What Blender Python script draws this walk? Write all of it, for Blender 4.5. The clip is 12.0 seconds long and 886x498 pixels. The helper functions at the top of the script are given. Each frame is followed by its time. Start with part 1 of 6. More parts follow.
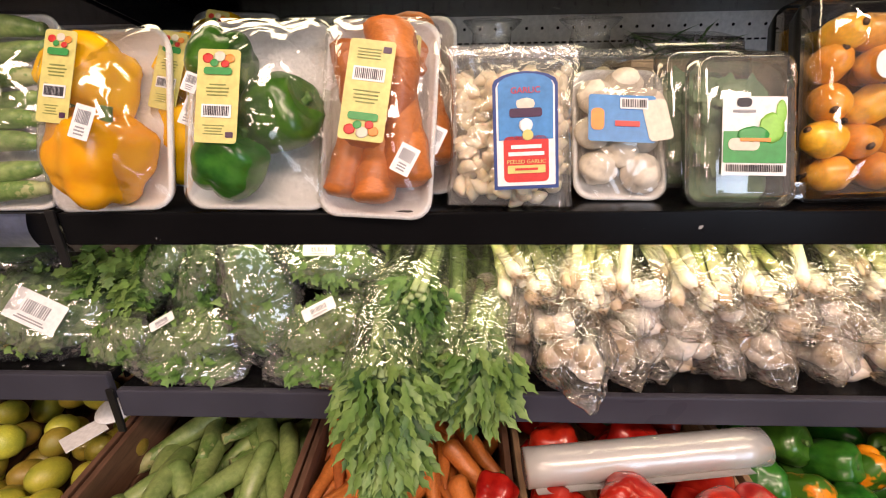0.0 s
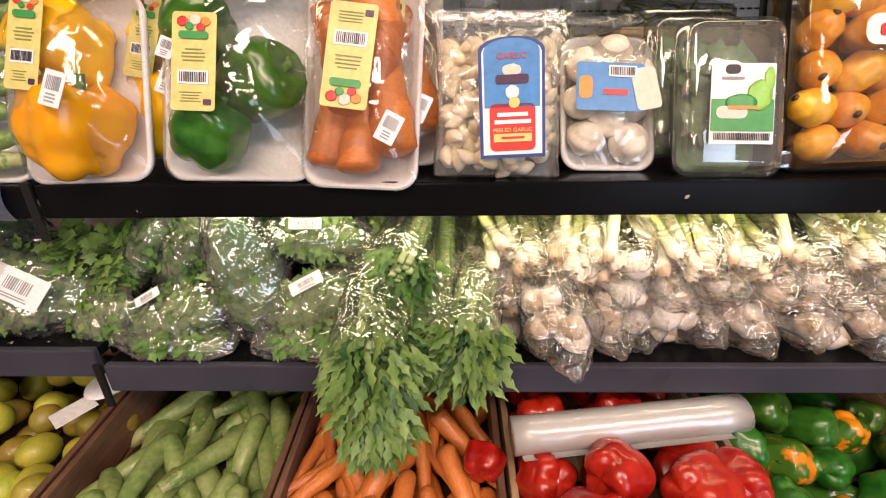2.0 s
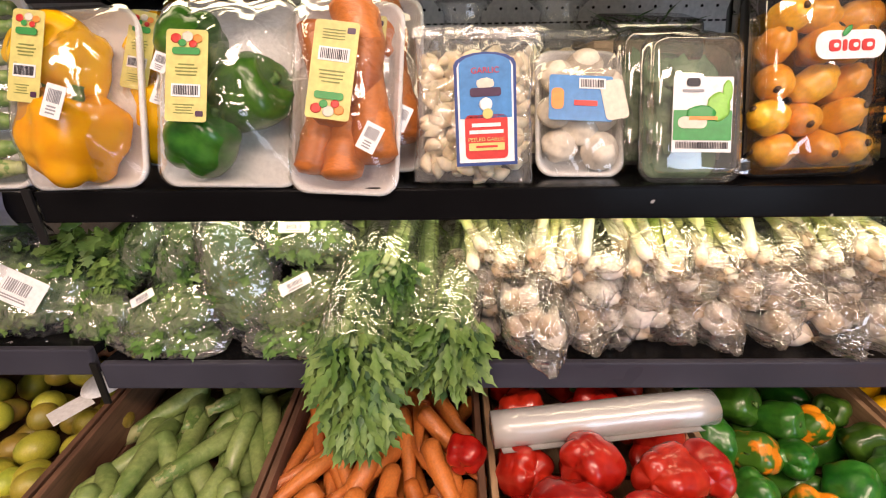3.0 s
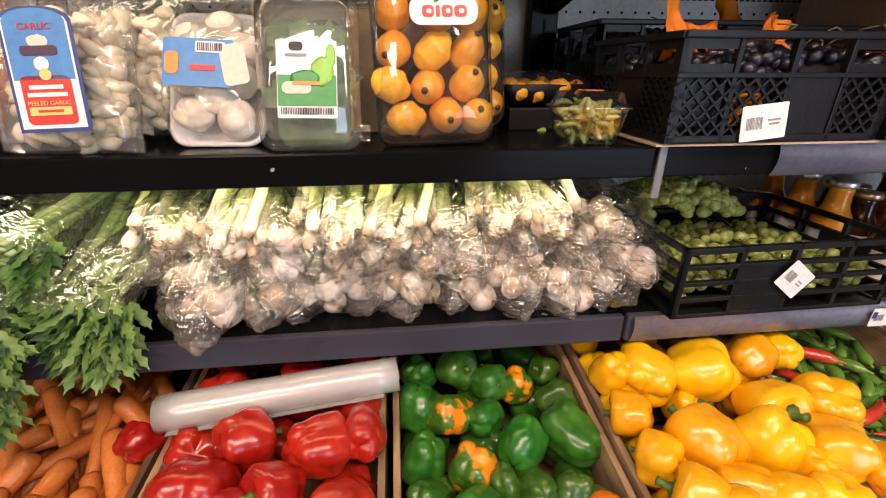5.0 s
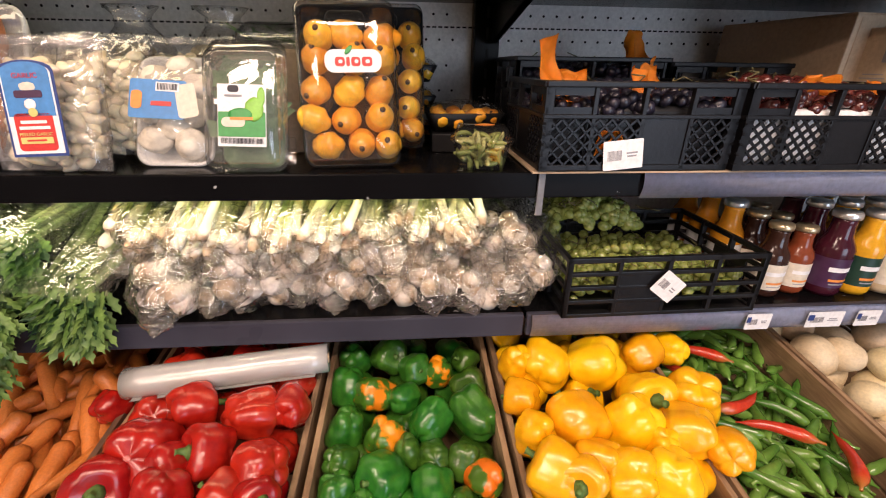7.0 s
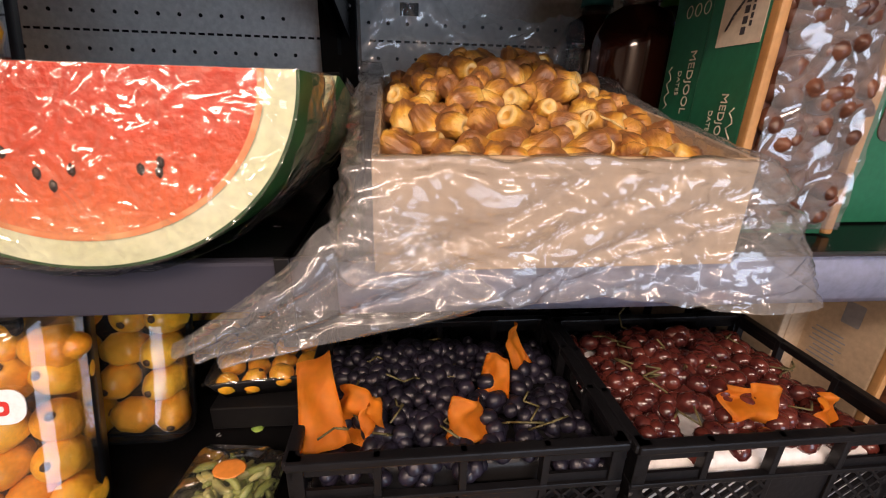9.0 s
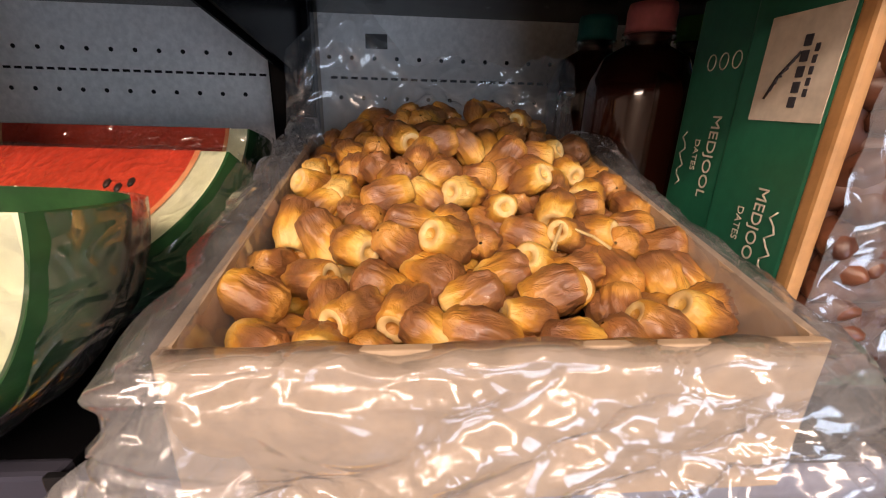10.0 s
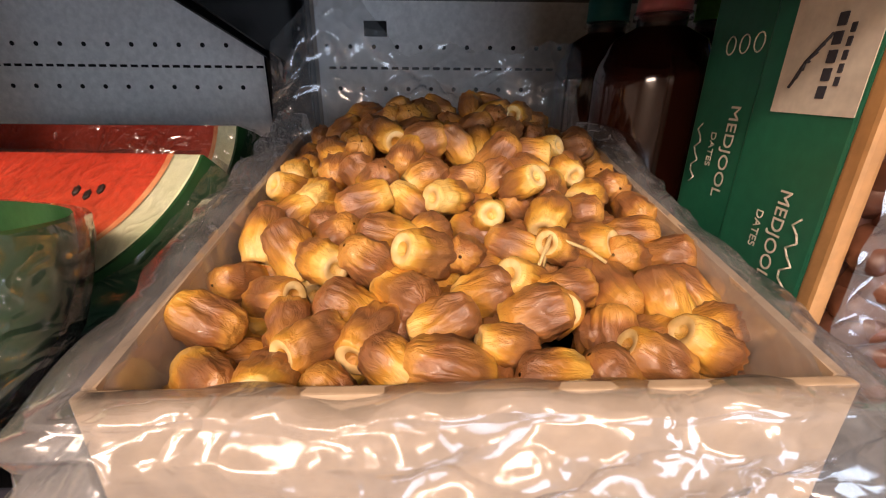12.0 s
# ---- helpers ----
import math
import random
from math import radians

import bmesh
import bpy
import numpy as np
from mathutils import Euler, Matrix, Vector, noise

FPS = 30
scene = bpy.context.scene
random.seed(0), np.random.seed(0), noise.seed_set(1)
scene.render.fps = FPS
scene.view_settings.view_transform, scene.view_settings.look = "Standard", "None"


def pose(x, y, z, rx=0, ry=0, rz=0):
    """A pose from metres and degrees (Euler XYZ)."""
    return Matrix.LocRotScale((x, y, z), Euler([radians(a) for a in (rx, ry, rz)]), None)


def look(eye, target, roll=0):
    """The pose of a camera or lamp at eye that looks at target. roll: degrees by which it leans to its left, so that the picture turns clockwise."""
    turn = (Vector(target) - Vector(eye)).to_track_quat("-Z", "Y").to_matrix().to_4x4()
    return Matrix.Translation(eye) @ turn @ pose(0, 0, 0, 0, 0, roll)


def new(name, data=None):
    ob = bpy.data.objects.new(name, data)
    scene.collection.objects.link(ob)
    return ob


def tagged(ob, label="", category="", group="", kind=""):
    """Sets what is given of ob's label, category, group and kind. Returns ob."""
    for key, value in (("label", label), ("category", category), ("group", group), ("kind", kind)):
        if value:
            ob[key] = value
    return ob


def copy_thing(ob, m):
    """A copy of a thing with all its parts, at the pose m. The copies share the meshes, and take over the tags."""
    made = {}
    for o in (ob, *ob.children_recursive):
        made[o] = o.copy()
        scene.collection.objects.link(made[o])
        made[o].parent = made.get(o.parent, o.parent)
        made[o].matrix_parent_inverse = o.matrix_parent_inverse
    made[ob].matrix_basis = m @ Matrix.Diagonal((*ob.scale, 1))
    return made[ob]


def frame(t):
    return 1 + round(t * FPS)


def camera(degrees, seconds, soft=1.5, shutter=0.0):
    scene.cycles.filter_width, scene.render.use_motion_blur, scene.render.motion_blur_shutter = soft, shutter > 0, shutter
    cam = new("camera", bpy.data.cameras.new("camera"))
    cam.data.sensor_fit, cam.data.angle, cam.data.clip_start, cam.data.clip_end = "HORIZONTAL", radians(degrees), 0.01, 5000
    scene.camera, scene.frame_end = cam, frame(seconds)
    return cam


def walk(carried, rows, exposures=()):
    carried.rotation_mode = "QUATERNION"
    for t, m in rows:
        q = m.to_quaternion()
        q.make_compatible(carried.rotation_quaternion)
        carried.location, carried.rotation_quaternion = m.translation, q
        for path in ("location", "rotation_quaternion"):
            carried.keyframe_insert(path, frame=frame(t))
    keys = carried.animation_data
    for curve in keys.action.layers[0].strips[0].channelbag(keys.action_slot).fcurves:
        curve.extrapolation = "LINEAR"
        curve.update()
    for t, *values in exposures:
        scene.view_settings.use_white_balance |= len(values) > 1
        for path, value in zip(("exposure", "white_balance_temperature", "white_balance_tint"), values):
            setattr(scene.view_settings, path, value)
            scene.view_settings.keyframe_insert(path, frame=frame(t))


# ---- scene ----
cam = camera(93.3, 12.0, soft=1.1)
PATH = [
    (0, (0.013, 0.003, 1.361), (-0.065, 1.886, 0.693), -0.8),
    (0.5, (0.014, 0.027, 1.375), (-0.044, 1.9, 0.676), 0.0),
    (1, (0.009, 0.029, 1.356), (-0.036, 1.893, 0.633), 0.1),
    (1.5, (0.016, 0.012, 1.336), (-0.027, 1.867, 0.59), -0.7),
    (2, (0.021, 0.002, 1.349), (-0.025, 1.854, 0.595), -0.8),
    (2.5, (0.027, -0.011, 1.359), (-0.021, 1.845, 0.614), -0.8),
    (2.7, (0.032, -0.014, 1.36), (-0.021, 1.842, 0.619), -0.8),
    (4.3, (0.265, -0.088, 1.345), (0.457, 1.749, 0.576), -0.3),
    (4.5, (0.336, -0.082, 1.343), (0.534, 1.747, 0.56), -0.2),
    (5, (0.45, -0.041, 1.331), (0.649, 1.784, 0.537), -0.0),
    (5.5, (0.524, -0.057, 1.338), (0.721, 1.758, 0.523), 0.2),
    (6, (0.568, -0.144, 1.358), (0.748, 1.674, 0.545), 0.2),
    (6.5, (0.578, -0.156, 1.366), (0.747, 1.666, 0.558), 0.5),
    (6.7, (0.577, -0.156, 1.368), (0.739, 1.668, 0.563), 0.6),
    (8.3, (0.813, 0.015, 1.591), (0.927, 1.856, 0.818), 1.1),
    (8.5, (0.839, 0.079, 1.613), (1.012, 1.926, 0.866), 1.5),
    (9, (0.887, 0.192, 1.665), (1.082, 2.055, 0.965), 1.6),
    (9.5, (0.941, 0.266, 1.701), (1.126, 2.14, 1.025), 2.0),
    (10, (0.966, 0.326, 1.718), (1.088, 2.208, 1.051), 1.7),
    (10.5, (0.971, 0.361, 1.724), (1.049, 2.239, 1.041), 1.3),
    (11, (0.975, 0.369, 1.724), (1.043, 2.242, 1.028), 1.0),
    (11.5, (0.98, 0.37, 1.725), (1.025, 2.237, 1.01), 0.7),
    (12, (0.99, 0.351, 1.725), (1.021, 2.212, 0.995), 0.5),
]
walk(cam, [(t, look(eye, target, roll)) for t, eye, target, roll in PATH], exposures=[(0, -0.30), (6.7, -0.26), (8.3, -0.42), (9.5, -0.30), (10.0, -0.12), (12.0, 0.02)])

# ---------------------------------------------------------------- light
world = bpy.data.worlds.new("world")
scene.world = world
world.use_nodes = True
sky = world.node_tree.nodes.new("ShaderNodeTexSky")
sky.sky_type, sky.sun_disc = "NISHITA", False
sky.sun_elevation, sky.sun_rotation = radians(40), radians(150)
world.node_tree.links.new(sky.outputs[0], world.node_tree.nodes["Background"].inputs[0])
world.node_tree.nodes["Background"].inputs[1].default_value = 0.08


def area_lamp(name, eye, target, sx, sy, watts, colour):
    data = bpy.data.lights.new(name, "AREA")
    data.shape, data.size, data.size_y, data.energy, data.color = "RECTANGLE", sx, sy, watts, colour
    ob = new(name, data)
    ob.matrix_world = look(eye, target)
    return ob


WARM, COOL = (1.0, 0.74, 0.60), (0.66, 0.78, 1.0)
area_lamp("ceiling_lamp_near", (-0.1, -0.80, 2.72), (-0.1, -0.35, 0), 1.2, 0.3, 42, WARM)
area_lamp("ceiling_lamp_mid", (1.3, -1.00, 2.72), (1.3, -0.50, 0), 1.2, 0.3, 52, WARM)
area_lamp("ceiling_lamp_far", (-1.6, -1.6, 2.72), (-1.6, -1.2, 0), 1.2, 0.3, 24, WARM)
area_lamp("ceiling_lamp_back", (-0.9, -3.0, 2.72), (-0.9, -2.2, 0), 1.2, 0.3, 75, WARM)
area_lamp("shopfront_daylight", (2.5, -3.3, 1.3), (1.0, 0.5, 1.2), 1.9, 2.2, 84, COOL)

# ---------------------------------------------------------------- materials


def nodes(name):
    m = bpy.data.materials.new(name)
    m.use_nodes = True
    t = m.node_tree
    return m, t, t.nodes["Principled BSDF"], t.nodes["Material Output"]


def add(t, kind, **v):
    n = t.nodes.new("ShaderNode" + kind)
    for k, x in v.items():
        n.inputs[k].default_value = x
    return n


def noise_node(t, scale, detail=3.0, rough=0.55, coord="Object"):
    c = add(t, "TexCoord")
    n = add(t, "TexNoise", Scale=scale, Detail=detail, Roughness=rough)
    t.links.new(c.outputs[coord], n.inputs["Vector"])
    return n


def ramp(t, src, *stops):
    r = add(t, "ValToRGB")
    e = r.color_ramp.elements
    while len(e) < len(stops):
        e.new(0.5)
    for el, (p, c) in zip(e, stops):
        el.position, el.color = p, (*c, 1)
    t.links.new(src, r.inputs[0])
    return r


def mix(t, fac, a, b, blend="MIX"):
    m = t.nodes.new("ShaderNodeMix")
    m.data_type, m.blend_type = "RGBA", blend
    for k, s in ((0, fac), (6, a), (7, b)):
        if hasattr(s, "is_linked"):
            t.links.new(s, m.inputs[k])
        elif k == 0:
            m.inputs[0].default_value = s
        else:
            m.inputs[k].default_value = (*s, 1)
    return m.outputs[2]


def bump(t, p, src, strength, dist=0.01):
    b = add(t, "Bump", Strength=strength, Distance=dist)
    t.links.new(src, b.inputs["Height"])
    t.links.new(b.outputs[0], p.inputs["Normal"])


def surface(name, a, b, scale=8.0, rough=0.5, metal=0.0, grain=120.0, relief=0.15, depth=0.002, coat=0.0, vary=0.0, sub=0.0, spread=(0.35, 0.65), spec=0.5, hue=1.0):
    """Two tones mixed by a broad noise, a fine grain on top, per-object variation."""
    m, t, p, o = nodes(name)
    big, fine = noise_node(t, scale), noise_node(t, grain, 2.0)
    col = ramp(t, big.outputs[0], (spread[0], a), (spread[1], b)).outputs[0]
    g = ramp(t, fine.outputs[0], (0.25, (0.86, 0.86, 0.86)), (0.75, (1.1, 1.1, 1.1))).outputs[0]
    col = mix(t, 1.0, col, g, "MULTIPLY")
    if vary:
        i = add(t, "ObjectInfo")
        h = add(t, "HueSaturation")
        mr = add(t, "MapRange", **{"To Min": 0.5 - vary * hue * 0.06, "To Max": 0.5 + vary * hue * 0.06})
        mv = add(t, "MapRange", **{"To Min": 1 - vary * 0.6, "To Max": 1 + vary * 0.35})
        t.links.new(i.outputs["Random"], mr.inputs[0])
        t.links.new(i.outputs["Random"], mv.inputs[0])
        t.links.new(mr.outputs[0], h.inputs["Hue"])
        t.links.new(mv.outputs[0], h.inputs["Value"])
        t.links.new(col, h.inputs["Color"])
        col = h.outputs[0]
    t.links.new(col, p.inputs["Base Color"])
    p.inputs["Roughness"].default_value, p.inputs["Metallic"].default_value = rough, metal
    p.inputs["Coat Weight"].default_value = coat
    p.inputs["Coat Roughness"].default_value = 0.12
    p.inputs["Specular IOR Level"].default_value = spec
    if sub:
        p.inputs["Subsurface Weight"].default_value = sub
        p.inputs["Subsurface Scale"].default_value = 0.006
        p.inputs["Subsurface Radius"].default_value = (1, 0.6, 0.3)
    bump(t, p, fine.outputs[0], relief, depth)
    return m


def along(name, stops, rough=0.4, coat=0.0, scale=30.0, wobble=0.15, grain=200.0, relief=0.2, depth=0.002, axis="Z", vary=0.0, sub=0.0, stretch=0.0):
    """Colour that runs along the thing's length (generated Z from 0 to 1), broken by noise."""
    m, t, p, o = nodes(name)
    c = add(t, "TexCoord")
    s = add(t, "SeparateXYZ")
    t.links.new(c.outputs["Generated"], s.inputs[0])
    n = noise_node(t, scale)
    f = add(t, "MapRange", **{"To Min": -wobble, "To Max": wobble})
    t.links.new(n.outputs[0], f.inputs[0])
    a = t.nodes.new("ShaderNodeMath")
    t.links.new(s.outputs[axis], a.inputs[0])
    t.links.new(f.outputs[0], a.inputs[1])
    i = add(t, "ObjectInfo")
    a2 = t.nodes.new("ShaderNodeMath")
    f2 = add(t, "MapRange", **{"To Min": -vary, "To Max": vary})
    t.links.new(i.outputs["Random"], f2.inputs[0])
    t.links.new(a.outputs[0], a2.inputs[0])
    t.links.new(f2.outputs[0], a2.inputs[1])
    col = ramp(t, a2.outputs[0], *stops).outputs[0]
    fine = noise_node(t, grain, 3.0)
    if stretch:
        mp = add(t, "Mapping", Scale=(1, 1, stretch))
        t.links.new(c.outputs["Object"], mp.inputs[0])
        t.links.new(mp.outputs[0], fine.inputs["Vector"])
        fine.inputs["Distortion"].default_value = 0.7
    g = ramp(t, fine.outputs[0], (0.25, (0.8, 0.8, 0.8)), (0.75, (1.12, 1.12, 1.12))).outputs[0]
    t.links.new(mix(t, 1.0, col, g, "MULTIPLY"), p.inputs["Base Color"])
    p.inputs["Roughness"].default_value, p.inputs["Coat Weight"].default_value = rough, coat
    if sub:
        p.inputs["Subsurface Weight"].default_value = sub
        p.inputs["Subsurface Scale"].default_value = 0.004
        p.inputs["Subsurface Radius"].default_value = (1, 0.6, 0.3)
    bump(t, p, fine.outputs[0], relief, depth)
    return m


def film(name, tint=(1, 1, 1), haze=0.06, gloss=0.12, crumple=60.0, strength=0.5, rough=0.1, facing=0.35):
    """Thin clear wrapping: see-through, with gloss by facing and a faint milky haze."""
    m, t, p, o = nodes(name)
    t.nodes.remove(p)
    tr = add(t, "BsdfTransparent", Color=(*tint, 1))
    gl = add(t, "BsdfGlossy", Roughness=rough)
    df = add(t, "BsdfDiffuse", Color=(0.62, 0.62, 0.62, 1))
    lw = add(t, "LayerWeight", Blend=facing)
    n1, n2 = noise_node(t, crumple, 1.0, 0.4), noise_node(t, crumple * 0.45, 1.5)
    n1.inputs["Distortion"].default_value = 0.9
    c1 = ramp(t, n1.outputs[0], (0.30, (0.0, 0.0, 0.0)), (0.5, (1, 1, 1)), (0.70, (0.1, 0.1, 0.1)))
    c1.color_ramp.interpolation = "LINEAR"
    s = t.nodes.new("ShaderNodeMath")
    s.operation = "MULTIPLY_ADD"
    s.inputs[1].default_value = 0.38
    t.links.new(c1.outputs[0], s.inputs[0])
    t.links.new(n2.outputs[0], s.inputs[2])
    b = add(t, "Bump", Strength=strength, Distance=0.012)
    t.links.new(s.outputs[0], b.inputs["Height"])
    for n in (gl, lw):
        t.links.new(b.outputs[0], n.inputs["Normal"])
    mr = add(t, "MapRange", **{"To Min": gloss, "To Max": 0.75})
    t.links.new(lw.outputs["Facing"], mr.inputs[0])
    m1, m2 = t.nodes.new("ShaderNodeMixShader"), t.nodes.new("ShaderNodeMixShader")
    m1.inputs[0].default_value = haze
    t.links.new(tr.outputs[0], m1.inputs[1])
    t.links.new(df.outputs[0], m1.inputs[2])
    t.links.new(mr.outputs[0], m2.inputs[0])
    t.links.new(m1.outputs[0], m2.inputs[1])
    t.links.new(gl.outputs[0], m2.inputs[2])
    t.links.new(m2.outputs[0], o.inputs[0])
    return m


def chipped(name, paint, bare, rough, metal=0.0, scale=30.0, edge=0.68):
    m, t, p, o = nodes(name)
    n, big, f = noise_node(t, scale, 5.0, 0.6), noise_node(t, 4.0), noise_node(t, 200.0)
    mask = ramp(t, n.outputs[0], (edge, (0, 0, 0)), (edge + 0.015, (1, 1, 1))).outputs[0]
    base = ramp(t, big.outputs[0], (0.3, paint), (0.7, tuple(min(1, c * 1.6) for c in paint))).outputs[0]
    t.links.new(mix(t, mask, base, bare), p.inputs["Base Color"])
    r = ramp(t, big.outputs[0], (0.3, (rough,) * 3), (0.7, (rough * 1.5,) * 3)).outputs[0]
    t.links.new(r, p.inputs["Roughness"])
    p.inputs["Metallic"].default_value = metal
    p.inputs["Specular IOR Level"].default_value = 0.06
    bump(t, p, n.outputs[0], 0.12, 0.002)
    return m


def wood(name, a, b):
    m, t, p, o = nodes(name)
    c = add(t, "TexCoord")
    mp = add(t, "Mapping", Scale=(40, 5, 40))
    t.links.new(c.outputs["Object"], mp.inputs[0])
    n = add(t, "TexNoise", Scale=1.6, Detail=6.0, Roughness=0.65, Distortion=0.6)
    t.links.new(mp.outputs[0], n.inputs["Vector"])
    stain = noise_node(t, 7.0)
    col = ramp(t, n.outputs[0], (0.3, a), (0.68, b)).outputs[0]
    d = ramp(t, stain.outputs[0], (0.35, (0.6, 0.56, 0.52)), (0.6, (1, 1, 1))).outputs[0]
    t.links.new(mix(t, 1.0, col, d, "MULTIPLY"), p.inputs["Base Color"])
    p.inputs["Roughness"].default_value = 0.65
    bump(t, p, n.outputs[0], 0.35, 0.003)
    return m


BLACK = chipped("black_painted_steel", (0.0035, 0.0035, 0.004), (0.34, 0.33, 0.33), 0.17, edge=0.695)
GREYSTEEL = chipped("grey_painted_steel", (0.034, 0.034, 0.046), (0.25, 0.25, 0.26), 0.24, edge=0.78)
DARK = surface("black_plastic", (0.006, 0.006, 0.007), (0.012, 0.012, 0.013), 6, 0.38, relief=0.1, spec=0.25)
CRATE = surface("crate_black_plastic", (0.004, 0.004, 0.005), (0.010, 0.010, 0.012), 9, 0.36, relief=0.2, spec=0.25)
BOARD = surface("white_perforated_board", (0.74, 0.73, 0.71), (0.82, 0.81, 0.79), 3, 0.5, relief=0.05)
HOLE = surface("dark_hole", (0.006, 0.006, 0.006), (0.01, 0.01, 0.01), 5, 0.9)
RAIL = surface("blue_grey_price_rail", (0.42, 0.47, 0.66), (0.50, 0.55, 0.74), 5, 0.22, relief=0.04, coat=0.5)
FOAM = surface("white_foam_tray", (0.76, 0.75, 0.73), (0.84, 0.83, 0.81), 10, 0.55, grain=300, relief=0.25, depth=0.001)
WHITE = surface("white_paper", (0.74, 0.74, 0.75), (0.82, 0.82, 0.83), 12, 0.5, relief=0.05)
INK = surface("dark_ink", (0.03, 0.03, 0.04), (0.05, 0.05, 0.06), 9, 0.6)
GREYINK = surface("grey_ink", (0.25, 0.25, 0.27), (0.33, 0.33, 0.35), 9, 0.6)
FILM = film("cling_film", haze=0.02, gloss=0.05, crumple=26, strength=0.28, rough=0.06)
BAG = film("crinkled_bag", haze=0.025, gloss=0.06, crumple=45, strength=0.6, rough=0.10, facing=0.42)
HERBBAG = film("herb_bag_film", haze=0.085, gloss=0.15, crumple=24, strength=0.9, rough=0.11, facing=0.5)
SMOKE = film("smoky_film", haze=0.11, gloss=0.10, crumple=26, strength=0.5, rough=0.16)
ZIP = film("zip_bag", haze=0.10, gloss=0.05, crumple=22, strength=0.5, rough=0.14)
LINER = film("milky_liner", haze=0.17, gloss=0.06, crumple=34, strength=0.38, rough=0.16)
CLEAR = film("clear_box", haze=0.015, gloss=0.05, crumple=14, strength=0.12, rough=0.05, facing=0.45)
HAZY = film("hazy_clear_box", haze=0.08, gloss=0.09, crumple=10, strength=0.12, rough=0.06, facing=0.45)
WOOD = wood("crate_wood", (0.19, 0.115, 0.062), (0.46, 0.31, 0.18))
WOODDARK = wood("dark_crate_wood", (0.075, 0.038, 0.022), (0.19, 0.095, 0.055))
FLOOR = surface("floor_tile", (0.17, 0.155, 0.14), (0.23, 0.21, 0.19), 2, 0.35)
WALL = surface("plain_wall", (0.33, 0.29, 0.25), (0.40, 0.36, 0.31), 1.5, 0.8)
CARTON = surface("brown_carton", (0.42, 0.30, 0.19), (0.52, 0.39, 0.26), 6, 0.75, relief=0.2)
BEIGE = surface("beige_carton", (0.46, 0.35, 0.24), (0.56, 0.44, 0.31), 5, 0.7, relief=0.15)
GREENCARD = surface("green_card", (0.015, 0.125, 0.066), (0.022, 0.155, 0.085), 5, 0.35, relief=0.05)
BOXCARD = surface("date_box_card", (0.40, 0.285, 0.175), (0.50, 0.37, 0.24), 5, 0.7, relief=0.15)
KRAFT = surface("kraft_cut_edge", (0.40, 0.20, 0.07), (0.52, 0.29, 0.11), 9, 0.6, relief=0.3)
CREAM = surface("cream_card", (0.62, 0.56, 0.46), (0.70, 0.64, 0.54), 6, 0.5)
YELLOWP = surface("yellow_pepper_skin", (0.86, 0.42, 0.004), (0.92, 0.52, 0.006), 2, 0.26, relief=0.05, coat=0.25, vary=0.25, sub=0.1)
REDP = surface("red_pepper_skin", (0.29, 0.007, 0.005), (0.43, 0.018, 0.009), 2, 0.26, relief=0.05, coat=0.25, vary=0.35, hue=0.15, sub=0.05)
GREENP = surface("green_pepper_skin", (0.018, 0.09, 0.009), (0.055, 0.17, 0.018), 2, 0.28, relief=0.05, coat=0.25, vary=0.4)
TURNP = surface("turning_pepper_skin", (0.05, 0.14, 0.012), (0.75, 0.22, 0.010), 1.1, 0.28, relief=0.05, coat=0.25, vary=0.2, spread=(0.49, 0.57))
STALKBROWN = surface("grape_stalk", (0.07, 0.06, 0.02), (0.15, 0.13, 0.05), 60, 0.6)
STEM = surface("pepper_stem", (0.05, 0.13, 0.02), (0.12, 0.20, 0.05), 60, 0.55, relief=0.3)
CARROT = along("carrot_skin", [(0.0, (0.50, 0.150, 0.030)), (0.5, (0.60, 0.195, 0.040)), (0.95, (0.45, 0.13, 0.035))], 0.42, 0.15, 50, 0.3, 260, 0.4, vary=0.2)
COURGETTE = along("courgette_skin", [(0.0, (0.15, 0.23, 0.065)), (0.45, (0.27, 0.35, 0.12)), (0.9, (0.11, 0.20, 0.045)), (1.0, (0.34, 0.36, 0.16))], 0.42, 0.15, 90, 0.5, 120, 0.25, vary=0.25)
LIME = surface("lemon_lime_skin", (0.29, 0.31, 0.035), (0.58, 0.46, 0.06), 14, 0.38, grain=420, relief=0.4, vary=0.7, coat=0.2)
CHILI = along("green_chili_skin", [(0.0, (0.05, 0.16, 0.02)), (1.0, (0.15, 0.30, 0.05))], 0.25, 0.5, 40, 0.4, 120, 0.1, vary=0.4)
REDCHILI = along("red_chili_skin", [(0.0, (0.42, 0.03, 0.012)), (0.7, (0.55, 0.04, 0.015)), (1.0, (0.35, 0.16, 0.03))], 0.25, 0.5, 20, 0.3, 120, 0.1)
SQUASH = surface("pale_melon_skin", (0.68, 0.54, 0.33), (0.80, 0.69, 0.49), 12, 0.5, grain=180, relief=0.3, vary=0.3)
BULB = along("onion_bulb", [(0.0, (0.46, 0.35, 0.24)), (0.03, (0.66, 0.57, 0.47)), (0.10, (0.76, 0.71, 0.65)), (0.28, (0.76, 0.73, 0.60)), (0.5, (0.56, 0.62, 0.26)), (1.0, (0.20, 0.38, 0.07))], 0.35, 0.3, 40, 0.05, 140, 0.2, vary=0.05, sub=0.15)
SLIMSKIN = along("slim_onion_skin", [(0.0, (0.55, 0.42, 0.28)), (0.04, (0.78, 0.73, 0.62)), (0.25, (0.80, 0.78, 0.58)), (0.5, (0.70, 0.74, 0.34)), (0.75, (0.48, 0.60, 0.16)), (1.0, (0.26, 0.42, 0.08))], 0.35, 0.3, 40, 0.10, 140, 0.2, vary=0.12, sub=0.15, stretch=0.2)
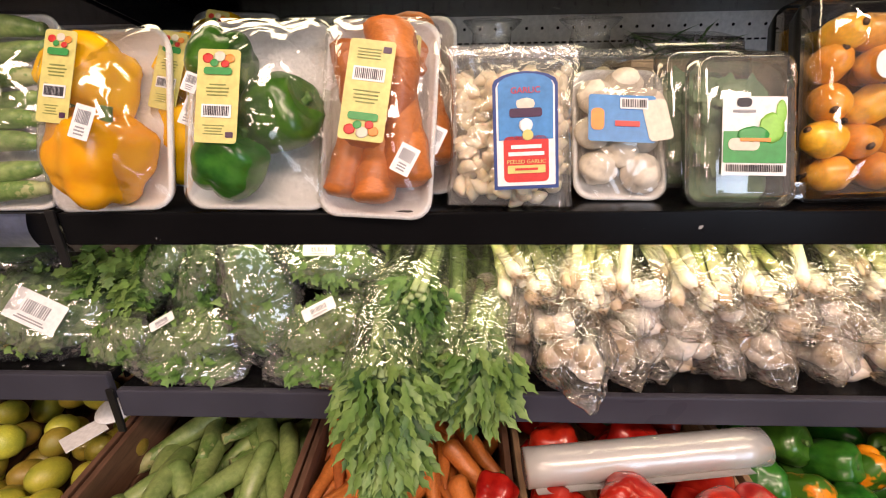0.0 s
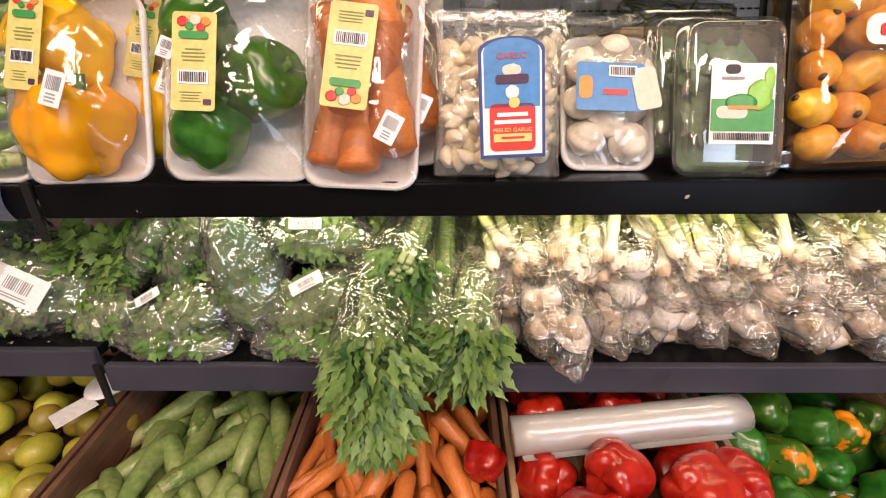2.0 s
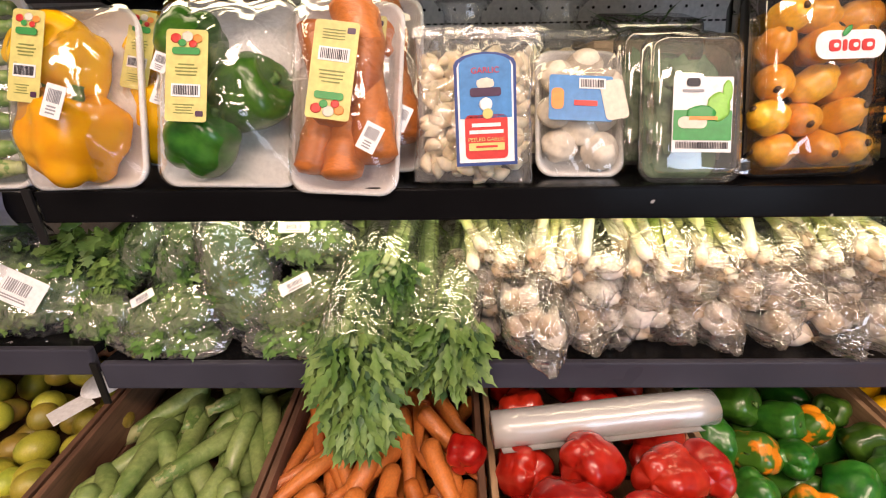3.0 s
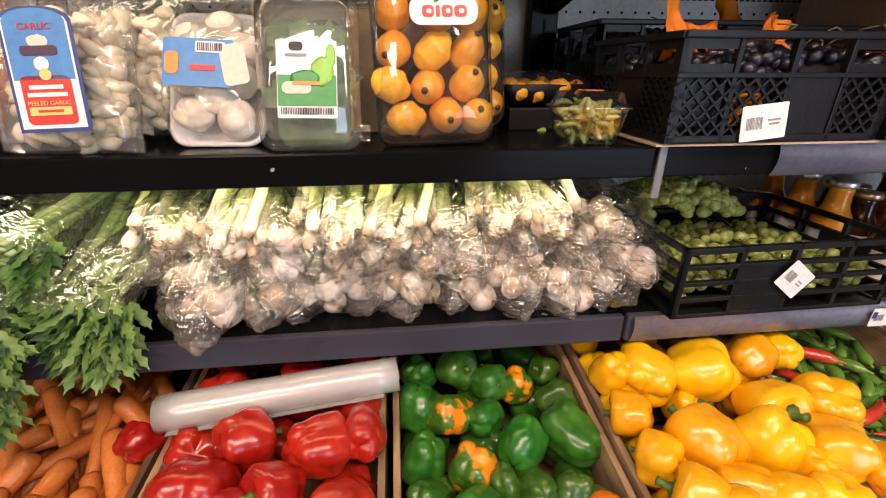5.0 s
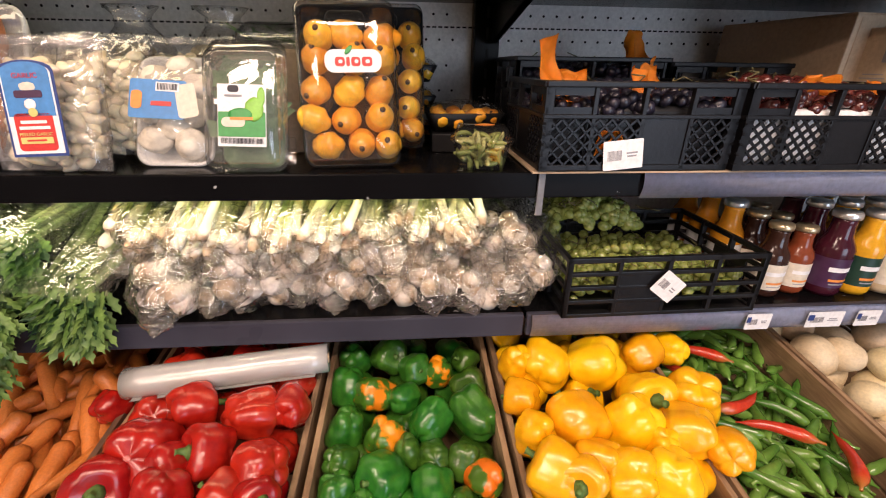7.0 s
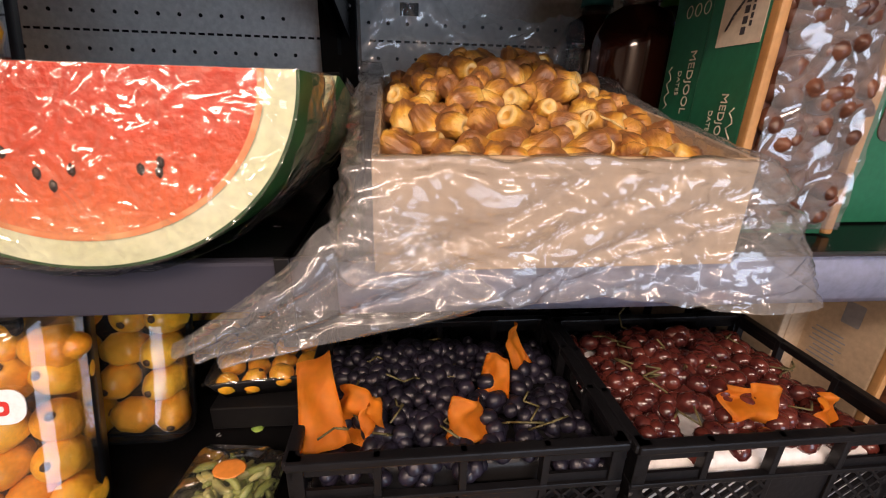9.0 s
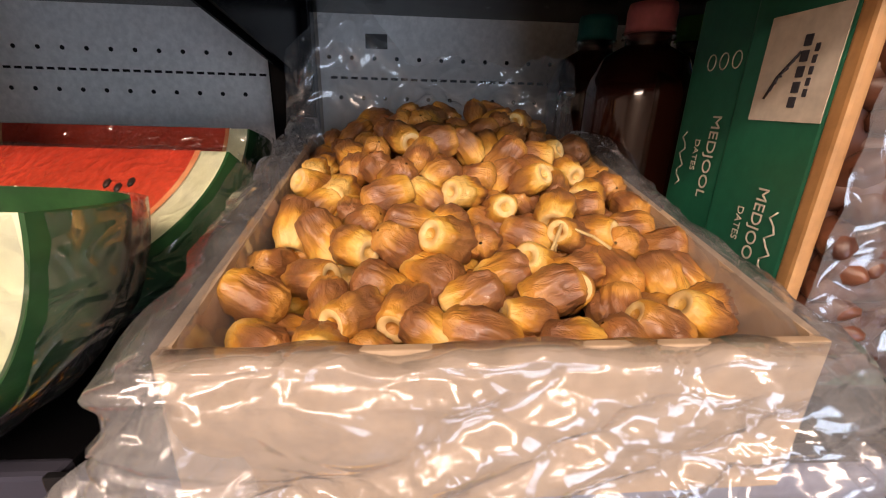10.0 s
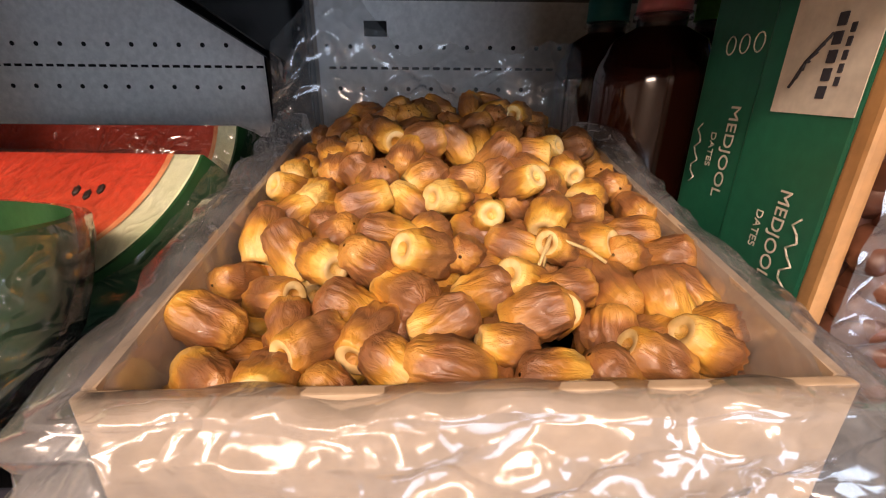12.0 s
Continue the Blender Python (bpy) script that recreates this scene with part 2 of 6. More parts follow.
LEAF = surface("leaf_green", (0.045, 0.12, 0.02), (0.13, 0.25, 0.05), 26, 0.5, grain=160, relief=0.3)
LEAFLIGHT = surface("light_leaf_green", (0.065, 0.145, 0.024), (0.175, 0.275, 0.072), 26, 0.5, grain=160, relief=0.3)
LEAFDARK = surface("shaded_leaf_green", (0.02, 0.06, 0.018), (0.05, 0.12, 0.035), 30, 0.5, grain=160, relief=0.3)
LEAFGREY = surface("grey_green_leaf", (0.09, 0.17, 0.08), (0.22, 0.31, 0.17), 26, 0.55, grain=160, relief=0.3)
STALK = surface("celery_stalk", (0.26, 0.38, 0.13), (0.38, 0.47, 0.22), 20, 0.4, relief=0.2)
DATE = along("date_skin", [(0.0, (0.74, 0.47, 0.13)), (0.12, (0.66, 0.37, 0.06)), (0.25, (0.52, 0.245, 0.034)), (0.42, (0.34, 0.150, 0.040)), (0.66, (0.215, 0.092, 0.037)), (0.88, (0.31, 0.125, 0.036)), (1.0, (0.52, 0.25, 0.05))], 0.42, 0.18, 60, 0.36, 160, 0.55, 0.004, vary=0.27, sub=0.08, stretch=0.35)
DATEDARK = surface("packed_date_skin", (0.05, 0.018, 0.012), (0.16, 0.06, 0.03), 45, 0.35, relief=0.3)
DATECAP = surface("date_cap", (0.62, 0.40, 0.13), (0.78, 0.58, 0.27), 90, 0.6, relief=0.3)
LOQUAT = surface("loquat_skin", (0.84, 0.37, 0.022), (0.90, 0.50, 0.050), 24, 0.32, grain=220, relief=0.15, coat=0.3, vary=0.25, sub=0.15)
LOQEYE = surface("loquat_eye", (0.05, 0.03, 0.015), (0.14, 0.07, 0.03), 90, 0.8)
MELONRED = along("watermelon_flesh", [(0.0, (0.82, 0.30, 0.12)), (0.22, (0.76, 0.16, 0.055)), (0.6, (0.68, 0.080, 0.030)), (1.0, (0.60, 0.050, 0.020))], 0.28, 0.3, 26, 0.16, 170, 0.6, 0.003, sub=0.12)
MELONPALE = surface("watermelon_pale_rind", (0.70, 0.72, 0.44), (0.76, 0.77, 0.54), 20, 0.4)
MELONBLUSH = surface("watermelon_blush", (0.78, 0.24, 0.09), (0.80, 0.42, 0.19), 40, 0.35)
MELONSKIN = surface("watermelon_skin", (0.010, 0.05, 0.014), (0.03, 0.10, 0.03), 22, 0.3, relief=0.1, coat=0.4)
SEED = surface("seed", (0.02, 0.012, 0.008), (0.04, 0.02, 0.012), 60, 0.35)
MUSH = surface("mushroom_cap", (0.62, 0.54, 0.43), (0.78, 0.72, 0.63), 26, 0.6, grain=150, relief=0.3, vary=0.2)
GARLIC = surface("garlic_clove_skin", (0.76, 0.64, 0.42), (0.86, 0.76, 0.56), 40, 0.4, relief=0.15, sub=0.2)
POTATO = surface("potato_skin", (0.46, 0.32, 0.15), (0.58, 0.43, 0.22), 24, 0.6, relief=0.3)
GRAPEDARK = surface("black_grape_skin", (0.007, 0.007, 0.013), (0.020, 0.017, 0.032), 60, 0.38, relief=0.1, coat=0.08)
GRAPERED = surface("red_grape_skin", (0.045, 0.010, 0.011), (0.13, 0.030, 0.022), 60, 0.22, relief=0.05, coat=0.4)
GRAPEGREEN = surface("green_grape_skin", (0.17, 0.22, 0.05), (0.30, 0.34, 0.10), 60, 0.25, relief=0.05, coat=0.3, sub=0.2)
ORANGEPAPER = surface("orange_tissue_paper", (0.80, 0.24, 0.012), (0.88, 0.32, 0.02), 18, 0.6, grain=60, relief=0.5)
ROLL = film("roll_plastic", haze=0.68, gloss=0.10, crumple=22, strength=0.10, rough=0.25)
SYRUP = surface("dark_syrup", (0.028, 0.007, 0.004), (0.05, 0.012, 0.006), 6, 0.1, coat=0.8, relief=0.0)


def plain(name, c, rough=0.4, metal=0.0):
    d = tuple(max(0.0, x * 0.85) for x in c)
    return surface(name, d, c, 14, rough, metal, relief=0.05)


LBLUE = plain("label_blue", (0.06, 0.24, 0.56))
OLIVE = plain("label_olive", (0.24, 0.27, 0.07))
LNAVY = plain("label_navy", (0.02, 0.05, 0.22))
LFOREST = plain("label_forest", (0.012, 0.045, 0.03))
LRED = plain("label_red", (0.62, 0.035, 0.03))
LYELLOW = plain("label_yellow", (0.66, 0.60, 0.20))
LGREEN = plain("label_green", (0.04, 0.30, 0.07))
LLIME = plain("label_lime", (0.25, 0.55, 0.08))
LPURPLE = plain("label_purple", (0.055, 0.016, 0.06))
LORANGE = plain("label_orange", (0.80, 0.28, 0.05))
GOLD = plain("cap_gold", (0.60, 0.50, 0.33), 0.3, 0.8)
SILVER = plain("cap_silver", (0.72, 0.72, 0.72), 0.28, 0.7)
PINKCAP = plain("pink_cap", (0.72, 0.22, 0.24))
TEALCAP = plain("teal_cap", (0.03, 0.26, 0.26))
GREENCAP = plain("green_cap", (0.14, 0.42, 0.08))
BLUECAP = plain("blue_cap", (0.03, 0.12, 0.55))
JUICES = [plain("juice_%s" % n, c, 0.15) for n, c in (("cola", (0.035, 0.014, 0.01)), ("tomato", (0.22, 0.05, 0.02)), ("berry", (0.05, 0.008, 0.018)), ("mango", (0.75, 0.38, 0.02)), ("guava", (0.60, 0.47, 0.30)), ("lemon", (0.58, 0.52, 0.36)), ("orange", (0.75, 0.30, 0.02)))]
_m, _t, _p, _o = nodes("led_diffuser")
_p.inputs["Emission Color"].default_value = (1.0, 0.83, 0.53, 1)
_p.inputs["Emission Strength"].default_value = 21.0
LED = _m
_m, _t, _p, _o = nodes("led_diffuser_dim")
_p.inputs["Emission Color"].default_value = (1.0, 0.83, 0.53, 1)
_p.inputs["Emission Strength"].default_value = 8.0
LEDDIM = _m

# ---------------------------------------------------------------- mesh helpers


def finish(bm, name, mat, smooth=True):
    me = bpy.data.meshes.new(name)
    bmesh.ops.recalc_face_normals(bm, faces=bm.faces)
    bm.to_mesh(me)
    bm.free()
    for mt in (mat if isinstance(mat, (list, tuple)) else [mat]):
        me.materials.append(mt)
    if smooth:
        me.shade_smooth() if smooth is True else me.shade_auto_smooth() if hasattr(me, "shade_auto_smooth") else me.shade_smooth()
    return me


def part(name, bm, mat, parent, label="", m=None, smooth=True):
    ob = new(name, bm if isinstance(bm, bpy.types.Mesh) else finish(bm, name, mat, smooth))
    ob.parent = parent
    if m is not None:
        ob.matrix_basis = m
    return tagged(ob, label)


def thing(name, label, category, group="", kind="", m=None):
    ob = new(name)
    ob.empty_display_size = 0.05
    if m is not None:
        ob.matrix_basis = m
    return tagged(ob, label, category, group, kind)


def solid(name, bm, mat, label, category, group="", kind="", m=None, smooth=True):
    ob = new(name, finish(bm, name, mat, smooth))
    if m is not None:
        ob.matrix_basis = m
    return tagged(ob, label, category, group, kind)


def box(sx, sy, sz, at=(0, 0, 0), bevel=0.0, bm=None, rot=None):
    """A box centred in x and y, standing on at."""
    bm = bm or bmesh.new()
    g = bmesh.ops.create_cube(bm, size=1.0)
    vs = g["verts"]
    mm = Matrix.Translation(at) @ (rot or Matrix()) @ Matrix.Translation((0, 0, sz / 2)) @ Matrix.Diagonal((sx, sy, sz, 1))
    bmesh.ops.transform(bm, matrix=mm, verts=vs)
    if bevel:
        es = list({e for v in vs for e in v.link_edges})
        bmesh.ops.bevel(bm, geom=es, offset=bevel, segments=2, affect="EDGES", profile=0.6)
    return bm


def sheet(f, nu, nv, bm=None, wrap=False):
    """A surface of f(u, v) for u and v from 0 to 1."""
    bm = bm or bmesh.new()
    cols = nu if wrap else nu + 1
    vs = [[bm.verts.new(f(i / nu, j / nv)) for j in range(nv + 1)] for i in range(cols)]
    for i in range(nu):
        for j in range(nv):
            a, b = vs[i], vs[(i + 1) % cols]
            bm.faces.new((a[j], b[j], b[j + 1], a[j + 1]))
    return bm


def body(length, radius, n=12, rings=10, bend=0.0, lobes=0, lobe=0.0, rough=0.0, seed=0, flat=1.0, bm=None, m=None):
    """A closed tapering body along +z; radius is a function of 0..1."""
    bm = bm or bmesh.new()
    m = m or Matrix()

    def f(u, v):
        a = 2 * math.pi * u
        r = max(radius(v), 0.0004)
        if lobes:
            r *= 1 - lobe * (0.5 + 0.5 * math.cos(lobes * a + seed)) * math.sin(math.pi * min(1, v * 0.9 + 0.1))
        p = Vector((r * math.cos(a), r * math.sin(a) * flat, v * length))
        if rough:
            q = noise.noise(Vector((p.x, p.y, p.z)) * (0.55 / max(0.008, r)) + Vector((seed * 7.1, seed * 3.3, 0)))
            p.x, p.y = p.x * (1 + rough * q), p.y * (1 + rough * q)
        p.x += bend * math.sin(math.pi * v) * length
        return m @ p
    vs = [[bm.verts.new(f(i / n, j / rings)) for j in range(rings + 1)] for i in range(n)]
    for i in range(n):
        a, b = vs[i], vs[(i + 1) % n]
        for j in range(rings):
            bm.faces.new((a[j], b[j], b[j + 1], a[j + 1]))
    bm.faces.new([c[0] for c in reversed(vs)])
    bm.faces.new([c[-1] for c in vs])
    return bm


def oval(power=0.5, wide=1.0):
    return lambda v: wide * max(0.0, (4 * v * (1 - v))) ** power


def curve(*pts):
    """Smooth interpolation through (position, value) pairs."""
    def f(v):
        for (a, p), (b, q) in zip(pts, pts[1:]):
            if v <= b:
                k = (v - a) / (b - a)
                k = k * k * (3 - 2 * k)
                return p + (q - p) * k
        return pts[-1][1]
    return f


def ball(r, m=None, bm=None, sub=2):
    bm = bm or bmesh.new()
    bmesh.ops.create_icosphere(bm, subdivisions=sub, radius=r, matrix=m or Matrix())
    return bm


def rod(a, b, r, n=6, bm=None, r2=None):
    bm = bm or bmesh.new()
    a, b = Vector(a), Vector(b)
    q = (b - a).to_track_quat("Z", "Y").to_matrix().to_4x4()
    bmesh.ops.create_cone(bm, cap_ends=True, segments=n, radius1=r, radius2=r if r2 is None else r2, depth=(b - a).length, matrix=Matrix.Translation((a + b) / 2) @ q)
    return bm


def rand_turn(r):
    return Euler((r.uniform(0, 6.28), r.uniform(0, 6.28), r.uniform(0, 6.28))).to_matrix().to_4x4()


def rounded(w, h, rad, n=6):
    """Outline of a rounded rectangle in x and z, standing on z = 0."""
    out = []
    for cx, cz, a0 in ((w / 2 - rad, rad, -90), (w / 2 - rad, h - rad, 0), (-w / 2 + rad, h - rad, 90), (-w / 2 + rad, rad, 180)):
        for i in range(n + 1):
            a = radians(a0 + 90 * i / n)
            out.append((cx + rad * math.cos(a), cz + rad * math.sin(a)))
    return out


def plate(outline, y, thick=0.0006, bm=None):
    """A thin upright card of an outline in x and z, its face at y, facing -y."""
    bm = bm or bmesh.new()
    f = bm.faces.new([bm.verts.new((x, y, z)) for x, z in outline])
    g = bmesh.ops.extrude_face_region(bm, geom=[f])
    bmesh.ops.translate(bm, vec=(0, thick, 0), verts=[v for v in g["geom"] if isinstance(v, bmesh.types.BMVert)])
    return bm


def card(name, w, h, at, mat, parent, label="", rad=0.002, tilt=0.0, thick=0.0005):
    """A label on an upright face: at is its lower middle, tilt turns it in its plane."""
    return part(name, plate(rounded(w, h, min(rad, w / 2.1, h / 2.1), 4), 0, thick), mat, parent, label, pose(*at) @ pose(0, 0, 0, 0, tilt, 0), smooth=False)


def bars(name, w, h, at, mat, parent, count, r, tilt=0.0, gap=0.5, upright=True, label=""):
    """A block of bars: a barcode (upright) or lines of unreadable writing."""
    bm = bmesh.new()
    for i in range(count):
        k = r.uniform(0.35, 1.0) if upright else 1 - gap * 0.5
        if upright:
            x = -w / 2 + w * (i + 0.5) / count
            plate([(x - w / count * k * 0.4, 0), (x + w / count * k * 0.4, 0), (x + w / count * k * 0.4, h), (x - w / count * k * 0.4, h)], 0, 0.0004, bm)
        else:
            z, ww = h * (i + 0.5) / count, w * r.uniform(0.55, 1.0)
            t = h / count * gap / 2
            plate([(-ww / 2, z - t), (ww / 2, z - t), (ww / 2, z + t), (-ww / 2, z + t)], 0, 0.0004, bm)
    return part(name, bm, mat, parent, label, pose(*at) @ pose(0, 0, 0, 0, tilt, 0), smooth=False)


def lettering(text, size, at, mat, parent, tilt=0.0, m=None):
    """Words in the built-in font as a mesh on an upright face."""
    cu = bpy.data.curves.new("words", "FONT")
    cu.body, cu.size, cu.align_x, cu.extrude = text, size, "CENTER", 0.0002
    tmp = new("words", cu)
    me = bpy.data.meshes.new_from_object(tmp)
    bpy.data.objects.remove(tmp)
    me.materials.clear()
    me.materials.append(mat)
    mm = m if m is not None else pose(*at) @ pose(0, 0, 0, 0, tilt, 0) @ pose(0, 0, 0, 90, 0, 0)
    return part("lettering", me, mat, parent, "", mm)

# ---------------------------------------------------------------- the room
S1, S2, S3, S4 = 0.972, 1.236, 1.545, 1.848      # tops of the four shelves
FRONT, BACK = 0.493, 1.010                       # shelf front edge and perforated board
solid("floor", box(7.2, 4.6, 0.1, (0.4, -1.2, -0.1)), FLOOR, "pale stone-coloured shop floor", "floor", kind="structure", smooth=False)
solid("ceiling", box(7.2, 4.6, 0.1, (0.4, -1.2, 2.8)), WALL, "plain pale shop ceiling", "ceiling", kind="structure", smooth=False)
solid("wall_north", box(7.2, 0.1, 2.8, (0.4, 1.09, 0)), WALL, "plain wall behind the shelving", "wall", kind="structure", smooth=False)
solid("wall_west", box(0.1, 4.6, 2.8, (-3.15, -1.2, 0)), WALL, "plain side wall of the shop", "wall", kind="structure", smooth=False)
solid("wall_east", box(0.1, 4.6, 2.8, (3.95, -1.2, 0)), WALL, "plain side wall of the shop", "wall", kind="structure", smooth=False)
_b = box(4.6, 0.1, 2.8, (-0.8, -3.45, 0))
box(0.5, 0.1, 2.8, (3.75, -3.45, 0), bm=_b)
box(2.0, 0.1, 0.35, (2.5, -3.45, 2.45), bm=_b)
solid("wall_south", _b, WALL, "plain wall with a wide shop door opening", "wall", kind="structure", smooth=False)

# ---------------------------------------------------------------- shelving
BAYS = (("west", -1.80, -0.492), ("middle", -0.485, 0.796), ("east", 0.802, 2.10))


def perforated_board(x0, x1):
    t = thing("perforated_back_panel", "white perforated steel back panel with rows of holes", "back panel", "shelf back panels", "structure", pose((x0 + x1) / 2, BACK + 0.008, 0.55))
    part("sheet", box(x1 - x0, 0.006, 1.5), BOARD, t, smooth=False)
    bm, bs = bmesh.new(), bmesh.new()
    w = x1 - x0
    for j in range(5):
        slot = 1.747 - 0.55 - 0.27 * j
        for i in range(int(w / 0.0150)):
            x = -w / 2 + 0.02 + i * 0.0150
            plate([(x - 0.005, slot - 0.0018), (x + 0.005, slot - 0.0018), (x + 0.005, slot + 0.0018), (x - 0.005, slot + 0.0018)], -0.0042, 0.0006, bs)
        for k, dz in enumerate((0.028, -0.028, -0.087, -0.147)):
            for i in range(int((w - 0.03) / 0.0333)):
                x = -w / 2 + 0.014 + i * 0.0333 + (0.015 if k % 2 else 0)
                plate([(x + 0.0032 * math.cos(a), slot + dz + 0.0032 * math.sin(a)) for a in (0, 0.785, 1.57, 2.356, 3.14, 3.93, 4.71, 5.5)], -0.0042, 0.0006, bm)
    part("hang_slot", plate([(-w / 2 + 0.068, 1.238), (-w / 2 + 0.100, 1.238), (-w / 2 + 0.100, 1.258), (-w / 2 + 0.068, 1.258)], -0.0042, 0.0006), HOLE, t, smooth=False)
    tagged(part("round_holes", bm, HOLE, t, smooth=False), kind="stuff")
    tagged(part("slot_row", bs, HOLE, t, smooth=False), kind="stuff")
    return t


for _n, _a, _c in (("west", -1.80, -0.520), ("middle", -0.456, 0.753), ("east", 0.819, 2.10)):
    perforated_board(_a, _c)


def shelf(x0, x1, top, mat, rail=None, drop=0.042, group="shelves", label="black painted steel shelf with a chipped front edge", fr=FRONT, tint=None):
    xc, w = (x0 + x1) / 2, x1 - x0
    t = thing("shelf", label, "shelf", group, "structure", pose(xc, 0, top))
    part("board", box(w, BACK - fr - 0.006, 0.016, (0, (BACK + fr) / 2, -0.0165), 0.002), BLACK, t, smooth=False)
    part("front_edge", box(w, 0.012, drop, (0, fr, -drop), 0.003), tint or mat, t, smooth=False)
    for s in (-1, 1):
        bm = plate([(0, 0), (BACK - fr - 0.04, 0), (BACK - fr - 0.04, -0.09), (BACK - fr - 0.1, -0.085), (0, -0.012)], 0, 0.003)
        part("bracket", bm, BLACK, t, m=pose(s * (w / 2 - 0.004), fr + 0.03, -0.018, 0, 0, 90), smooth=False)
    if rail:
        a, c = rail
        bm = sheet(lambda u, v: Vector((a + (c - a) * u - xc, fr - 0.010 - 0.006 * math.sin(v * 3.1) + 0.004 * v, 0.001 - (drop + 0.003) * v)), 2, 8)
        bmesh.ops.solidify(bm, geom=bm.faces[:], thickness=-0.003)
        part("price_rail", bm, RAIL, t, "blue-grey plastic price rail")
    return t


for _n, _a, _c in BAYS:
    e = _n == "east"
    shelf(_a, _c, S1 + (0.026 if _n == "west" else 0), GREYSTEEL, (0.81, 2.09) if e else None, 0.046, tint=GREYSTEEL, label="dark grey steel shelf with a scuffed edge")
    shelf(_a, _c, S2, BLACK, (0.968, 2.09) if e else ((-1.79, -0.52) if _n == "west" else None), 0.042)
    shelf(_a, _c, S3, GREYSTEEL, (0.839, 2.09) if e else None, 0.042, tint=GREYSTEEL, label="dark grey steel shelf with a dull edge")
    shelf(_a, _c, S4, BLACK, None, 0.048)
for _x in (-0.488, 0.786):
    t = thing("shelf_upright", "black slotted steel upright of the shelving", "upright", "shelf uprights", "structure", pose(_x, 0.990, 0))
    part("post", box(0.062, 0.030, 2.2, (0, 0, 0), 0.003), BLACK, t, smooth=False)
    bm = bmesh.new()
    for i in range(44):
        plate([(-0.003, 0.1 + i * 0.045), (0.003, 0.1 + i * 0.045), (0.003, 0.125 + i * 0.045), (-0.003, 0.125 + i * 0.045)], -0.0158, 0.0006, bm)
    tagged(part("slots", bm, HOLE, t, smooth=False), kind="stuff")
for _x, _z in ((0.80, S2), (0.80, S3), (-0.489, S2), (-0.489, S1)):
    solid("shelf_end_strip", box(0.011, 0.004, 0.075, (0, 0, -0.075), 0.001), plain("dull_strip", (0.16, 0.16, 0.17), 0.3) if _z == S2 and _x > 0 else DARK, "narrow metal strip where two shelves meet", "trim", kind="structure", m=pose(_x, FRONT - 0.010, _z + 0.005), smooth=False)

# strip light under the second shelf
t = thing("strip_light", "warm white strip light under the shelf", "strip light", m=pose(0.155, 0.535, S2 - 0.019))
part("housing", box(1.24, 0.022, 0.010, (0, 0, -0.010), 0.002), WHITE, t, smooth=False)
part("diffuser", box(1.22, 0.016, 0.006, (0, 0, -0.0165), 0.002), LED, t, smooth=False)

t = thing("strip_light", "dim warm white strip light under the upper shelf", "strip light", m=pose(0.06, 0.590, S3 - 0.019))
part("housing", box(1.00, 0.022, 0.010, (0, 0, -0.010), 0.002), WHITE, t, smooth=False)
part("diffuser", box(0.98, 0.016, 0.006, (0, 0, -0.0165), 0.002), LEDDIM, t, smooth=False)

# ---------------------------------------------------------------- slanted stand and wooden crates
_b = bmesh.new()
sheet(lambda u, v: Vector((-1.3 + 3.3 * u, 0.20 + 0.56 * v, 0.632 + 0.0688 * v)), 1, 1, _b)
_e = bmesh.ops.extrude_face_region(_b, geom=_b.faces[:])
bmesh.ops.translate(_b, vec=(0, 0, -0.03), verts=[v for v in _e["geom"] if isinstance(v, bmesh.types.BMVert)])
box(3.3, 0.5, 0.60, (0.35, 0.50, 0), bm=_b)
solid("produce_stand", _b, DARK, "dark stand that carries the slanted wooden crates", "display stand", smooth=False)
TILT, CY, CZ, CD, CH = 7.0, 0.215, 0.647, 0.53, 0.16


def wooden_crate(w, mat):
    t = thing("wooden_crate", "open slatted wooden produce crate", "crate", "wooden produce crates")
    for s in (-1, 1):
        for j in range(2):
            part("side_slat", box(0.010, CD, 0.074, (s * (w / 2 - 0.005), CD / 2, 0.004 + j * 0.080), 0.0015), mat, t, smooth=False)
    for y in (0.006, CD - 0.006):
        for j in range(2):
            part("end_slat", box(w - 0.024, 0.010, 0.070, (0, y, 0.004 + j * 0.078), 0.0015), mat, t, smooth=False)
    for sx in (-1, 1):
        for y in (0.022, CD - 0.022):
            part("corner_post", box(0.020, 0.020, CH - 0.012, (sx * (w / 2 - 0.021), y, 0.004), 0.002), mat, t, smooth=False)
    for i in range(5):
        part("bottom_slat", box(w - 0.024, CD / 5 - 0.012, 0.006, (0, CD * (i + 0.5) / 5, -0.001)), mat, t, smooth=False)
    return t


EDGES = (-0.870, -0.545, -0.226, 0.094, 0.420, 0.748, 1.072, 1.394, 1.716)
_dark, _pale = None, None
for _i, (_a, _c) in enumerate(zip(EDGES, EDGES[1:])):
    m = pose((_a + _c) / 2, CY, CZ, TILT)
    if _i < 3:
        _dark = copy_thing(_dark, m) if _dark else wooden_crate(0.316, WOODDARK)
        _dark.matrix_basis = m
        tagged(_dark, "open dark brown slatted wooden produce crate")
    else:
        _pale = copy_thing(_pale, m) if _pale else wooden_crate(0.316, WOOD)
        _pale.matrix_basis = m
        tagged(_pale, "open pale slatted wooden produce crate")

# ---------------------------------------------------------------- produce kinds


